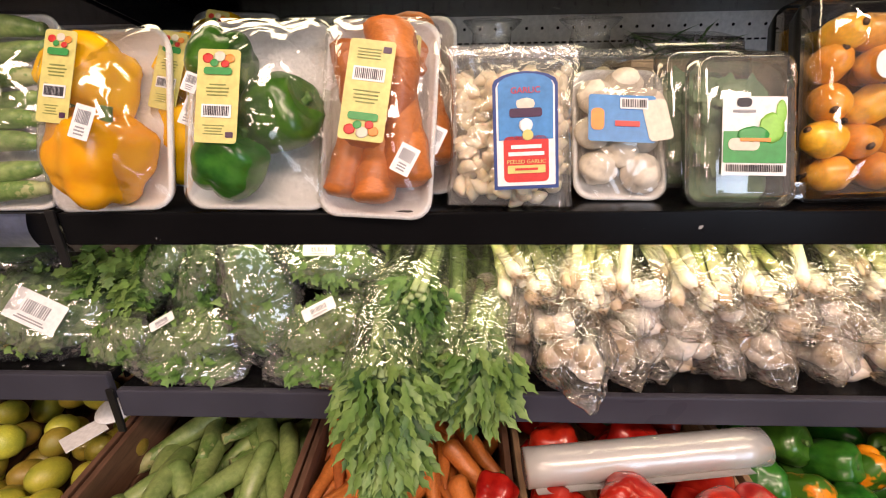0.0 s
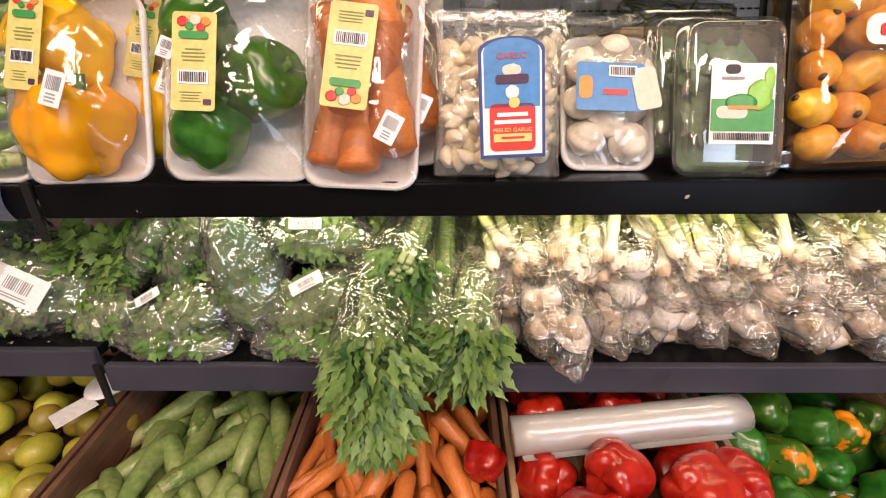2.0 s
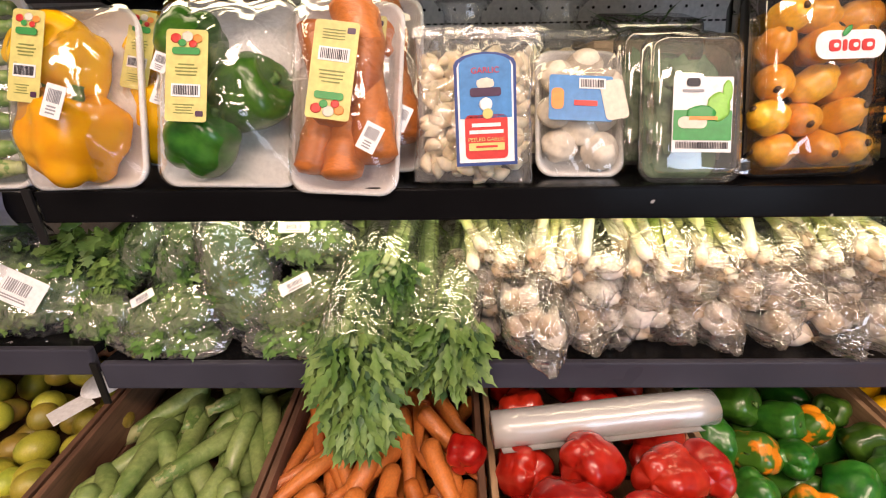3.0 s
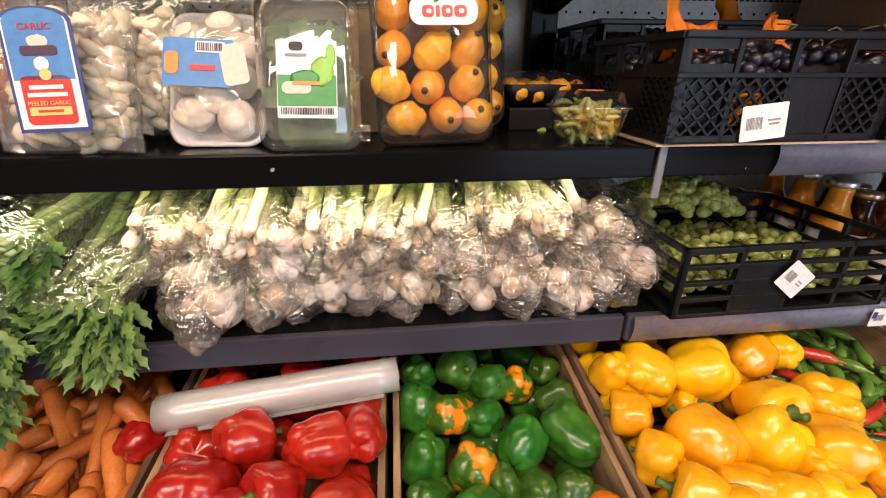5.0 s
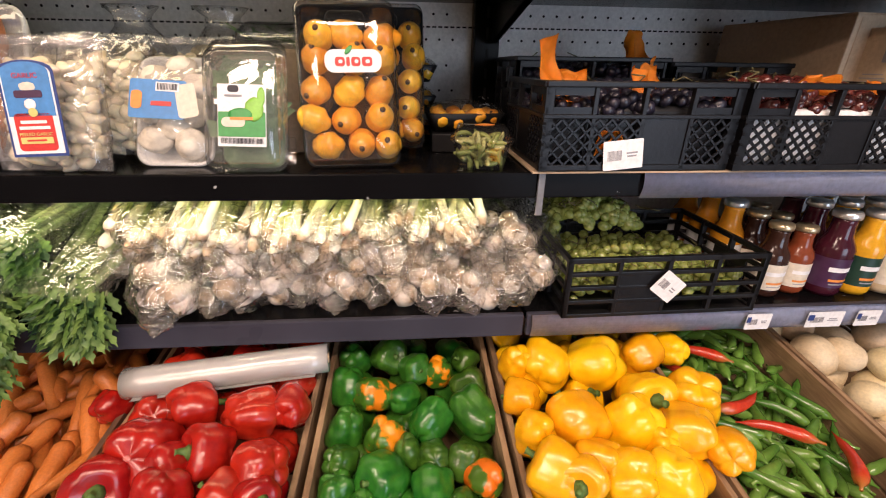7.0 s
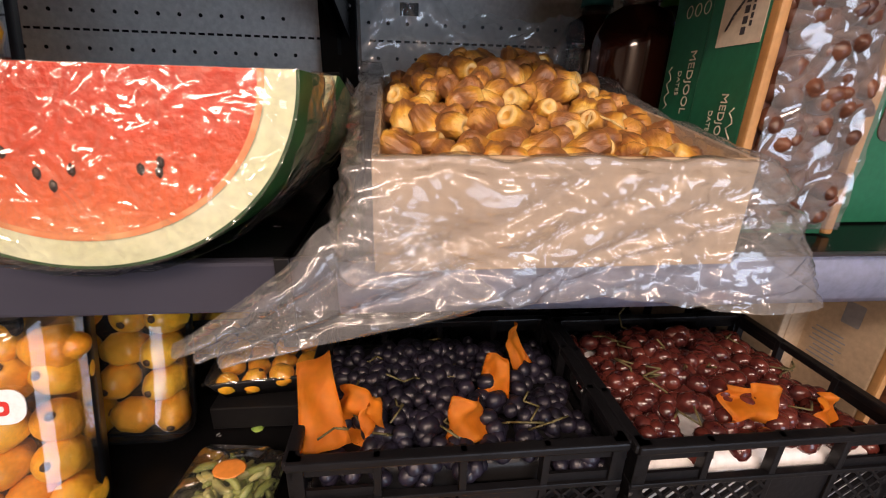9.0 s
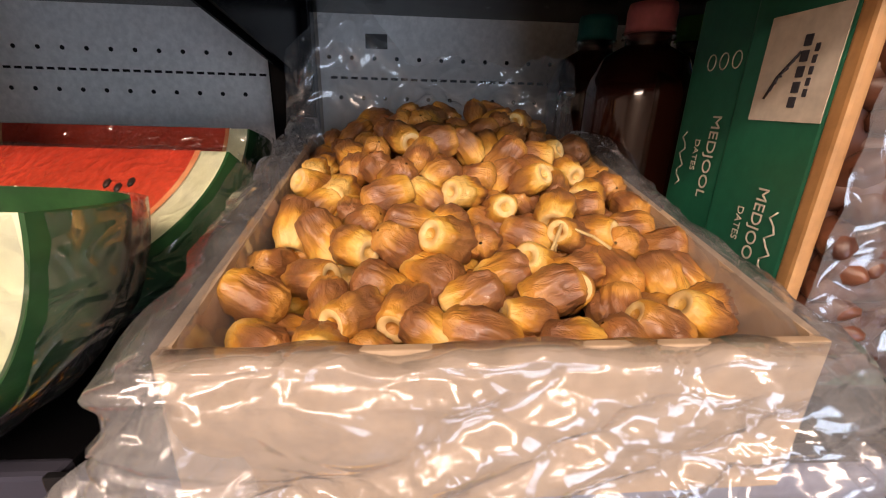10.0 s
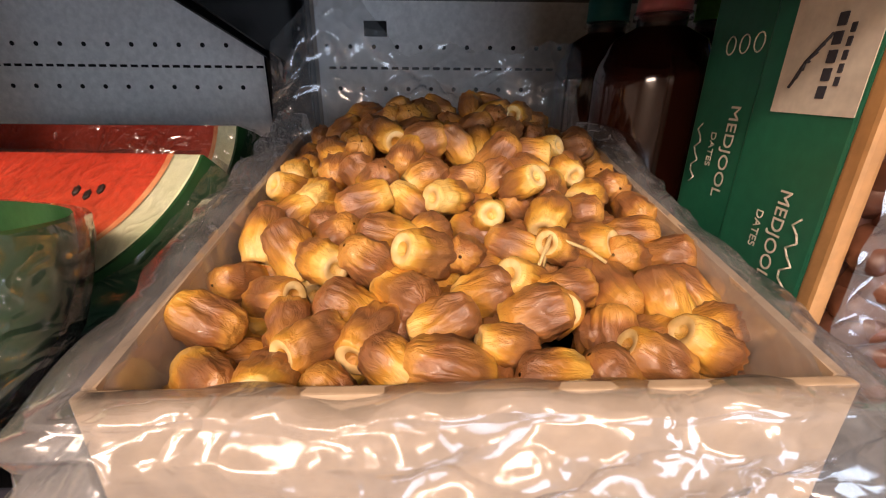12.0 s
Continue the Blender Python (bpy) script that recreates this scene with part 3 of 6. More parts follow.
def pepper_mesh(mat, seed, lobes=4, tall=1.1):
    r = random.Random(seed)
    prof = curve((0, 0.20), (0.07, 0.58), (0.28, 0.97), (0.5, 0.97), (0.78, 0.80), (0.92, 0.50), (1.0, 0.10))
    bm = bmesh.new()

    def f(u, v):
        a = 2 * math.pi * u
        lob = abs(math.cos(lobes * a / 2 + seed)) ** 0.8
        rad = prof(v) * (0.82 + 0.18 * lob)
        z = tall * (2 * v - 1)
        z += (-0.16 * (1 - lob) if v > 0.7 else 0.20 * (1 - prof(v)) if v < 0.2 else 0) * 1.0
        if v < 0.12:
            z += 0.30 * (1 - v / 0.12)
        if v > 0.88:
            z -= 0.28 * (v - 0.88) / 0.12
        p = Vector((rad * math.cos(a), rad * math.sin(a), -z))
        q = noise.noise(p * 1.1 + Vector((seed, 0, 0)))
        return p * (1 + 0.15 * q)
    sheet(f, 32, 18, bm, True)
    bmesh.ops.holes_fill(bm, edges=[e for e in bm.edges if e.is_boundary], sides=40)
    return finish(bm, "body", mat)


def stem_mesh(seed):
    r = random.Random(seed)
    bm = body(0.42, curve((0, 0.30), (0.25, 0.13), (0.8, 0.11), (1.0, 0.14)), 8, 6, 0.12, 5, 0.25, 0.1, seed, m=pose(0, 0, 0.66))
    return finish(bm, "stem", STEM)


PEPPERS = {}
for _k, _mt in (("yellow", YELLOWP), ("red", REDP), ("green", GREENP), ("turning green and orange", TURNP)):
    for _j in range(4):
        tall = (1.0, 1.12, 1.25, 1.08)[_j] * (1.22 if "green" in _k else 1.0)
        PEPPERS[_k, _j] = pepper_mesh(_mt, _j * 5 + 3 + len(_k), (4, 3, 4, 3)[_j], tall)
STEMS = [stem_mesh(i) for i in range(2)]


def pepper(kind, j, m, r, where="in a wooden crate", group="", parent=None):
    label = "glossy %s bell pepper %s" % (kind, where)
    if parent:
        b = part("bell_pepper", PEPPERS[kind, j], None, parent, "glossy %s bell pepper" % kind, m @ Matrix.Scale(r, 4))
        part("stem", STEMS[j % 2], None, b)
        return b
    t = thing("bell_pepper", label, "bell pepper", group, m=m @ Matrix.Scale(r, 4))
    part("body", PEPPERS[kind, j], None, t)
    part("stem", STEMS[j % 2], None, t)
    return t


def heap(kind, spots, ref, slope, rnd, turning=(), group=""):
    for i, (x, y, r) in enumerate(spots):
        z = ref[2] + slope * (y - ref[1])
        k = "turning green and orange" if i in turning else kind
        turn = pose(0, 0, 0, rnd.choice((200, 250, 160, 60, 280, 230)), 0, rnd.uniform(-70, 70)) @ pose(0, 0, 0, 0, 0, rnd.uniform(0, 360))
        pepper(k, i % 4, pose(x, y, z) @ turn, r * 0.98, group=group)


rnd = random.Random(5)
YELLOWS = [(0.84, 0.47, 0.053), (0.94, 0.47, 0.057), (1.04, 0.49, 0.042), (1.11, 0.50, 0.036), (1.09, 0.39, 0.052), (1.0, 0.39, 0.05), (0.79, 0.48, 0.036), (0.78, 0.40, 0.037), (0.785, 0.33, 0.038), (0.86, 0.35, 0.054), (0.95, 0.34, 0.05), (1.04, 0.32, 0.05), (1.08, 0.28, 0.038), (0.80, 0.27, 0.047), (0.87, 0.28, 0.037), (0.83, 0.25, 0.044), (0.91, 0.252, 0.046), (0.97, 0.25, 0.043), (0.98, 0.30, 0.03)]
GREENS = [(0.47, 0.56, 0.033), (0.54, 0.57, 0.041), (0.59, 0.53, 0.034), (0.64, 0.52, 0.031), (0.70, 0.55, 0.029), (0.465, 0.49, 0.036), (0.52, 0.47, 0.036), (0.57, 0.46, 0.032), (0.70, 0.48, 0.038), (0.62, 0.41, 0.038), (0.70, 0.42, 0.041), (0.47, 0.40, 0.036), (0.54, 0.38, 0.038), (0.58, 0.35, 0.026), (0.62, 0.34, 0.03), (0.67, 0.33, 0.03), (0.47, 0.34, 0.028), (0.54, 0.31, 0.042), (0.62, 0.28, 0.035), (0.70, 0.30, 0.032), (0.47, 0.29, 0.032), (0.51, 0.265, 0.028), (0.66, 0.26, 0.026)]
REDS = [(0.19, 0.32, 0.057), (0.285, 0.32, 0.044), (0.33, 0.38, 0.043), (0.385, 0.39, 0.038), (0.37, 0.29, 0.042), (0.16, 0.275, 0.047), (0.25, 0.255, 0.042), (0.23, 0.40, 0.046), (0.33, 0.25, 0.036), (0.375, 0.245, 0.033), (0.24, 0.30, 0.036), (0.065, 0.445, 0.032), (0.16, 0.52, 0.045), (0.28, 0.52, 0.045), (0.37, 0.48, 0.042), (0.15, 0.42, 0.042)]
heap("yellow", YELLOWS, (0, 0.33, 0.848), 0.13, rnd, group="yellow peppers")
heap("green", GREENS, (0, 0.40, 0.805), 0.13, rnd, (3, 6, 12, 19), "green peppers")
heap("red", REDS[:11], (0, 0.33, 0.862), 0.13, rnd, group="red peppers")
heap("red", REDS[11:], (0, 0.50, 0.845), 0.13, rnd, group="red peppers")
# a lower layer that fills the crates
for _k, _a, _c, _z in (("yellow", 0.80, 1.02, 0.79), ("green", 0.47, 0.69, 0.735), ("red", 0.15, 0.36, 0.785)):
    for _i in range(3):
        for _j in range(5):
            pepper(_k, (_i + _j) % 4, pose(_a + (_c - _a) * _i / 2 + rnd.uniform(-0.01, 0.01), 0.28 + _j * 0.085, _z + 0.011 * _j) @ rand_turn(rnd), 0.042, group="%s peppers" % _k)


def scatter(meshes, mats, name, label, category, x0, x1, y0, y1, z, slope, n, gap, rnd, turn, scale=(0.9, 1.1), group="", lift=0.02, layers=2):
    """Things strewn over a crate: each layer keeps a gap between neighbours."""
    for k in range(layers):
        put = []
        for _ in range(n * 30):
            x, y = rnd.uniform(x0, x1), rnd.uniform(y0, y1)
            if all((x - a) ** 2 + ((y - b) * 0.75) ** 2 > gap ** 2 for a, b in put):
                put.append((x, y))
                zz = z + slope * (y - 0.5) - k * lift + rnd.uniform(-0.006, 0.006)
                s = rnd.uniform(*scale)
                i = rnd.randrange(len(meshes))
                ob = new(name, meshes[i])
                ob.matrix_basis = pose(x, y, zz) @ turn(rnd) @ Matrix.Scale(s, 4)
                tagged(ob, label if isinstance(label, str) else label[i], category, group)
            if len(put) >= n:
                break


def carrot_mesh(seed, length=0.17):
    return finish(body(length, curve((0, 0.010), (0.03, 0.0155), (0.25, 0.0150), (0.6, 0.0115), (0.9, 0.007), (1, 0.002)), 12, 22, 0.04 * math.sin(seed), 0, 0, 0.12, seed), "carrot", CARROT)


def courgette_mesh(seed, length=0.165):
    return finish(body(length, curve((0, 0.004), (0.03, 0.016), (0.3, 0.0190), (0.75, 0.015), (0.9, 0.0120), (0.93, 0.009), (1, 0.010)), 14, 18, 0.05 * math.sin(seed * 2), 6, 0.06, 0.06, seed), "courgette", COURGETTE)


CARROTS = [carrot_mesh(i) for i in range(5)]
COURGETTES = [courgette_mesh(i) for i in range(5)]
LIMES = [finish(body(0.056, lambda v: 0.0245 * max(0, 4 * v * (1 - v)) ** 0.5 + (0.004 if v in (0, 1) else 0), 16, 12, 0, 0, 0, 0.05, i), "lime", LIME) for i in range(3)]
CHILIS = [finish(body(0.105, curve((0, 0.001), (0.3, 0.0075), (0.75, 0.0105), (0.9, 0.008), (0.92, 0.003), (1.0, 0.0022)), 10, 14, 0.10 * (i - 1.5) / 1.5, 0, 0, 0.12, i), "chili", CHILI) for i in range(4)]
REDCHILIS = [finish(body(0.13, curve((0, 0.001), (0.3, 0.0085), (0.75, 0.0120), (0.9, 0.009), (0.92, 0.003), (1.0, 0.0025)), 10, 14, 0.10, 0, 0, 0.08, i), "red_chili", REDCHILI) for i in range(2)]
SPUDS = [finish(body(0.088, oval(0.5, 0.037), 18, 14, 0, 0, 0, 0.12, i), "potato", SQUASH) for i in range(3)]


def lying(yaw, pitch, base=90):
    return lambda r: pose(0, 0, 0, base + r.uniform(-pitch, pitch), 0, r.uniform(-yaw, yaw)) @ pose(0, 0, 0, 0, 0, r.uniform(0, 360)) @ pose(0, 0, -0.07)


scatter(COURGETTES, None, "courgette", "pale green courgette lying in a wooden crate", "courgette", -0.515, -0.258, 0.30, 0.66, 0.784, 0.02, 24, 0.036, rnd, lying(48, 24, 105), group="courgettes", lift=0.034)
scatter(CARROTS, None, "carrot", "orange carrot lying in a wooden crate", "carrot", -0.198, 0.066, 0.28, 0.66, 0.812, 0.12, 26, 0.033, rnd, lying(55, 22, 100), group="loose carrots", lift=0.026, layers=3)
scatter(LIMES, None, "lemon", "small yellow-green lemon in a wooden crate", "lemon", -0.845, -0.578, 0.28, 0.68, 0.785, 0.05, 40, 0.042, rnd, rand_turn, group="lemons", lift=0.04)
scatter(CHILIS, None, "green_chili", "glossy green chili in a wooden crate", "chili", 1.10, 1.365, 0.26, 0.66, 0.805, 0.12, 46, 0.026, rnd, lying(75, 16), group="green chilies", lift=0.016, layers=3)
for _x, _y, _w in ((1.13, 0.47, 28), (1.20, 0.41, -70), (1.22, 0.34, 62), (1.30, 0.29, -30), (1.19, 0.53, 60)):
    ob = new("red_chili", REDCHILIS[0])
    ob.matrix_basis = pose(_x, _y, 0.829 + 0.12 * (_y - 0.5), 88, 0, _w) @ pose(0, 0, -0.06)
    tagged(ob, "long glossy red chili among green chilies", "chili", "red chilies")
scatter(SPUDS, None, "potato", "pale smooth-skinned potato in a wooden crate", "potato", 1.425, 1.69, 0.28, 0.62, 0.815, 0.12, 16, 0.07, rnd, lying(90, 30), group="potatoes", lift=0.05)

# roll of plastic bags on the red peppers
t = thing("plastic_bag_roll", "roll of clear plastic produce bags", "bag roll", m=pose(0.103, 0.446, 0.886, 0, 88, 6))
part("rolled_film", body(0.335, lambda v: 0.026, 24, 10, 0, 0, 0, 0.02, 3), ROLL, t)
part("core", body(0.337, lambda v: 0.009, 16, 2), CARTON, t)
part("loose_flap", sheet(lambda u, v: Vector((0.024 * math.cos(0.6 + v * 0.9) + 0.012 * v, -0.026 * math.sin(0.6 + v * 0.9) - 0.006 * v, 0.01 + 0.30 * u + 0.003 * math.sin(9 * u))), 24, 4), ROLL, t)

# ---------------------------------------------------------------- packs on the second shelf


def loft(outline_of, steps, bm=None, cap=(True, True)):
    """Joins rounded outlines: steps of (inset, y)."""
    bm = bm or bmesh.new()
    rows = [[bm.verts.new((x, y, z)) for x, z in outline_of(d)] for d, y in steps]
    n = len(rows[0])
    for a, b in zip(rows, rows[1:]):
        for i in range(n):
            bm.faces.new((a[i], a[(i + 1) % n], b[(i + 1) % n], b[i]))
    if cap[0]:
        bm.faces.new(rows[0])
    if cap[1]:
        bm.faces.new(rows[-1])
    return bm


def inset_rect(w, h, rad):
    return lambda d: [(x, z + d) for x, z in rounded(w - 2 * d, h - 2 * d, max(rad - d * 0.5, 0.004), 5)]


def tray(w, h, parent, mat=FOAM, depth=0.022, name="foam_tray"):
    return part(name, loft(inset_rect(w, h, 0.024), [(0.014, depth + 0.004), (0.004, 0.010), (0.0, 0.0), (0.003, -0.002), (0.006, 0.0), (0.015, depth)]), mat, parent, smooth=True)


def wrap(w, h, parent, bulge, mat=FILM, power=2.6, seed=0, name="cling_film"):
    """Film drawn over the contents, with a few creases."""
    out = inset_rect(w + 0.002, h + 0.002, 0.025)(-0.0005)
    n = len(out)

    def f(u, v):
        x, z = out[int(round(u * n)) % n]
        k = v ** 0.8
        p = Vector((x * (1 - k), 0, h / 2 + (z - h / 2) * (1 - k)))
        q = noise.noise(Vector((p.x * 30, p.z * 30, seed)))
        p.y = -0.003 - bulge * (1 - (1 - v) ** power) * (1 + 0.12 * q)
        return p
    return part(name, sheet(f, n, 10, wrap=True), mat, parent)


def price_sticker(parent, at, tilt, r, w=0.018, h=0.030):
    b = card("price_sticker", w, h, at, WHITE, parent, "white price sticker", 0.001, tilt)
    bars("barcode", w * 0.7, h * 0.4, (0, -0.0006, h * 0.45), GREYINK, b, 9, r)
    bars("print", w * 0.6, h * 0.3, (0, -0.0006, h * 0.08), GREYINK, b, 3, r, upright=False)


def yellow_label(parent, at, tilt, r, w=0.036, h=0.082, flip=False):
    b = card("paper_label", w, h, at, LYELLOW, parent, "yellow paper label with a barcode", 0.004, tilt)
    k = (lambda z, hh: h - z - hh) if flip else (lambda z, hh: z)
    for i, (px, pz, pr, pm) in enumerate(((-0.26, 0.90, 0.13, LRED), (0.02, 0.92, 0.14, CREAM), (0.26, 0.90, 0.12, LORANGE), (-0.10, 0.85, 0.10, LGREEN), (0.16, 0.84, 0.10, LRED))):
        part("picture_fruit", ball(w * pr, pose(w * px, -0.0006 - 0.0002 * i, k(h * pz, 0)) @ Matrix.Diagonal((1, 0.04, 0.9, 1)), None, 2), pm, b)
    card("logo_shape", w * 0.66, h * 0.075, (0, -0.0018, k(h * 0.725, h * 0.075)), LGREEN, b, "", 0.003)
    bars("print", w * 0.62, h * 0.15, (0, -0.0008, k(h * 0.49, h * 0.15)), OLIVE, b, 4, r, upright=False, gap=0.34)
    card("barcode_field", w * 0.70, h * 0.14, (0, -0.0008, k(h * 0.27, h * 0.14)), WHITE, b, "", 0.001)
    bars("barcode", w * 0.62, h * 0.10, (0, -0.0014, k(h * 0.29, h * 0.10)), INK, b, 15, r)
    bars("small_print", w * 0.55, h * 0.12, (-w * 0.05, -0.0008, k(h * 0.08, h * 0.12)), OLIVE, b, 4, r, upright=False, gap=0.3)
    card("seal", w * 0.18, h * 0.06, (w * 0.33, -0.0008, k(h * 0.06, h * 0.06)), LPURPLE, b, "", 0.001)
    return b


def yellow_pack(m):
    r = random.Random(11)
    t = thing("yellow_pepper_pack", "two yellow peppers film-wrapped on a white foam tray", "pepper pack", "yellow pepper packs", m=m)
    tray(0.155, 0.225, t)
    pepper("yellow", 2, pose(0.004, -0.018, 0.062) @ pose(0, 0, 0, 20, 8, 30), 0.056, parent=t)
    pepper("yellow", 1, pose(-0.010, -0.016, 0.160) @ pose(0, 0, 0, 175, 25, 0), 0.052, parent=t)
    wrap(0.155, 0.225, t, 0.066, seed=1)
    yellow_label(t, (-0.006, -0.070, 0.088), 8, r, 0.036, 0.100)
    price_sticker(t, (0.034, -0.082, 0.066), 18, r, 0.022, 0.036)
    return t


def green_pack(m):
    r = random.Random(12)
    t = thing("green_pepper_pack", "three green peppers film-wrapped on a white foam tray", "pepper pack", m=m)
    tray(0.178, 0.230, t)
    pepper("green", 0, pose(-0.040, -0.012, 0.172) @ pose(0, 0, 0, 160, 10, 0), 0.040, parent=t)
    pepper("green", 1, pose(-0.026, -0.012, 0.058) @ pose(0, 0, 0, 30, 40, 0), 0.043, parent=t)
    pepper("green", 3, pose(0.030, -0.010, 0.110) @ pose(0, 0, 0, 40, 60, 20), 0.046, parent=t)
    wrap(0.178, 0.230, t, 0.056, seed=2)
    yellow_label(t, (-0.016, -0.066, 0.064), 2, r, 0.046, 0.100)
    price_sticker(t, (-0.060, -0.047, 0.126), 20, r, 0.018, 0.022)
    return t


def carrot_pack(m):
    r = random.Random(13)
    t = thing("carrot_pack", "carrots film-wrapped on a white foam tray", "carrot pack", "carrot packs", m=m)
    tray(0.136, 0.236, t)
    for i, (x, y, z, ry, fat, long) in enumerate(((-0.040, -0.004, 0.024, 3, 1.45, 0.95), (-0.004, -0.006, 0.018, -2, 1.65, 0.62), (0.040, -0.006, 0.040, -8, 1.75, 0.92), (-0.012, -0.020, 0.078, 4, 1.35, 0.70), (0.006, -0.016, 0.222, 174, 1.85, 0.75), (-0.044, -0.004, 0.205, 172, 1.25, 0.60), (0.022, -0.012, 0.200, 190, 1.3, 0.55), (-0.024, 0.002, 0.120, 8, 1.3, 0.50))):
        part("carrot", carrot_mesh(i + 20), None, t, "", pose(x, y, z, 0, ry, 0) @ Matrix.Diagonal((fat, fat, long, 1)))
    wrap(0.136, 0.236, t, 0.048, seed=3)
    yellow_label(t, (-0.008, -0.052, 0.078), 5, r, 0.050, 0.108, True)
    price_sticker(t, (0.034, -0.048, 0.046), 25, r, 0.022, 0.032)
    return t


def clove_pile(n, w, h, r, depth=0.03):
    bm = bmesh.new()
    for _ in range(n):
        x, z = r.uniform(-w / 2, w / 2), r.uniform(0.01, h)
        body(0.030, curve((0, 0.002), (0.3, 0.0085), (0.7, 0.0075), (1, 0.001)), 8, 6, 0.12, 0, 0, 0.1, r.random(), bm=bm, m=pose(x, r.uniform(-depth, 0.006) * (1 - (2 * x / w) ** 2 * 0.6), z) @ rand_turn(r) @ pose(0, 0, -0.015))
    return bm


def garlic_bag(m, labelled=True, seed=3):
    r = random.Random(seed)
    t = thing("garlic_bag", "clear zip bag of peeled garlic" + (" with a blue label" if labelled else ""), "garlic bag", "garlic bags", m=m)
    w, h = 0.150, 0.190
    tagged(part("clove_mass", clove_pile(210, w - 0.03, h * 0.80, r), GARLIC, t), kind="stuff")

    def f(u, v):
        a = 2 * math.pi * u
        fat = 0.036 * math.sin(math.pi * min(1, v * 1.05 + 0.04)) ** 0.5 * (1 - 0.55 * v)
        wd = (w / 2) * (1 - 0.05 * math.sin(3.1 * v)) + 0.003 * noise.noise(Vector((v * 9, u * 9, seed)))
        c, s = math.cos(a), math.sin(a)
        return Vector((wd * math.copysign(abs(c) ** 0.55, c), -0.010 + (fat + 0.002) * math.copysign(abs(s) ** 0.8, s) + 0.003 * noise.noise(Vector((c * 4, v * 8, seed + s))), h * v * (1 + 0.01 * math.sin(6 * a))))
    part("clear_bag", sheet(f, 40, 18, wrap=True), ZIP, t)
    part("zip_strip", box(w + 0.006, 0.003, 0.012, (0, -0.010, h - 0.014), 0.001), ZIP, t)
    if labelled:
        arch = [(-0.036, 0)] + [(0.036, 0)] + [(0.036 * math.cos(a), 0.118 + 0.014 * math.sin(a)) for a in (0, 0.4, 0.8, 1.2, 1.57, 1.95, 2.35, 2.75, 3.14)]
        b = part("front_label", plate(arch, 0, 0.0006), LNAVY, t, "blue and white arched label", pose(0.014, -0.054, 0.016, 4, -3, 0) @ Matrix.Diagonal((0.98, 1, 0.95, 1)), smooth=False)
        part("label_field", plate([(x * 0.90, 0.004 + z * 0.94) for x, z in arch], -0.0008, 0.0005), WHITE, b, smooth=False)
        part("blue_field", plate([(x * 0.84, 0.060 + (z - 0.055) * 0.90 if z > 0.05 else 0.056) for x, z in arch], -0.0014, 0.0005), LBLUE, b, smooth=False)
        card("red_panel", 0.050, 0.052, (0, -0.0014, 0.008), LRED, b, "", 0.006)
        lettering("GARLIC", 0.0095, (0, -0.0022, 0.1075), LRED, b)
        card("emblem", 0.036, 0.010, (0, -0.0022, 0.081), LPURPLE, b, "", 0.003)
        part("emblem_top", ball(0.013, pose(0, -0.001, 0.096) @ Matrix.Diagonal((1, 0.06, 0.6, 1))), CREAM, b)
        part("emblem_bulb", ball(0.008, pose(0, -0.002, 0.072) @ Matrix.Diagonal((1, 0.06, 1, 1))), WHITE, b)
        card("medal", 0.012, 0.012, (0.002, -0.0024, 0.055), LYELLOW, b, "", 0.006)
        bars("arabic_print", 0.042, 0.016, (0, -0.0022, 0.036), WHITE, b, 2, r, upright=False, gap=0.55)
        card("yellow_band", 0.042, 0.009, (0, -0.0022, 0.018), LYELLOW, b, "", 0.001)
        lettering("PEELED GARLIC", 0.0062, (0, -0.0020, 0.029), LYELLOW, b)
        bars("small_print", 0.036, 0.005, (0, -0.0028, 0.020), LRED, b, 1, r, upright=False)
    return t


def mushroom_mesh(seed):
    bm = body(0.040, curve((0, 0.009), (0.30, 0.0095), (0.36, 0.021), (0.55, 0.0235), (0.85, 0.015), (1, 0.002)), 16, 14, 0, 0, 0, 0.10, seed)
    return finish(bm, "mushroom", MUSH)


MUSHROOMS = [mushroom_mesh(i) for i in range(3)]


def mushroom_pack(m):
    r = random.Random(14)
    t = thing("mushroom_pack", "white mushrooms film-wrapped on a tray with a blue label", "mushroom pack", m=m)
    tray(0.120, 0.178, t)
    for i, (x, z) in enumerate(((-0.030, 0.036), (0.026, 0.036), (-0.032, 0.086), (0.028, 0.090), (-0.002, 0.062), (-0.030, 0.136), (0.010, 0.150), (0.034, 0.128), (0.0, 0.108))):
        part("mushroom", MUSHROOMS[i % 3], None, t, "", pose(x, 0.010, z, 90 + r.uniform(-35, 35), r.uniform(-40, 40), 0) @ Matrix.Scale(1.1, 4) @ pose(0, 0, -0.008))
    wrap(0.120, 0.178, t, 0.032, seed=4)
    b = card("blue_label", 0.082, 0.060, (-0.010, -0.037, 0.064), LBLUE, t, "blue printed label", 0.004, 2)
    card("picture", 0.030, 0.052, (0.048, -0.0008, 0.004), CREAM, b, "", 0.006, -12)
    card("barcode_field", 0.034, 0.014, (0.014, -0.0014, 0.042), WHITE, b, "", 0.001)
    bars("barcode", 0.030, 0.010, (0.014, -0.0020, 0.044), INK, b, 14, r)
    bars("brand_shape", 0.036, 0.014, (0.006, -0.0012, 0.016), LRED, b, 1, r, upright=False)
    card("orange_shape", 0.016, 0.028, (-0.030, -0.0010, 0.014), LORANGE, b, "", 0.006)
    return t


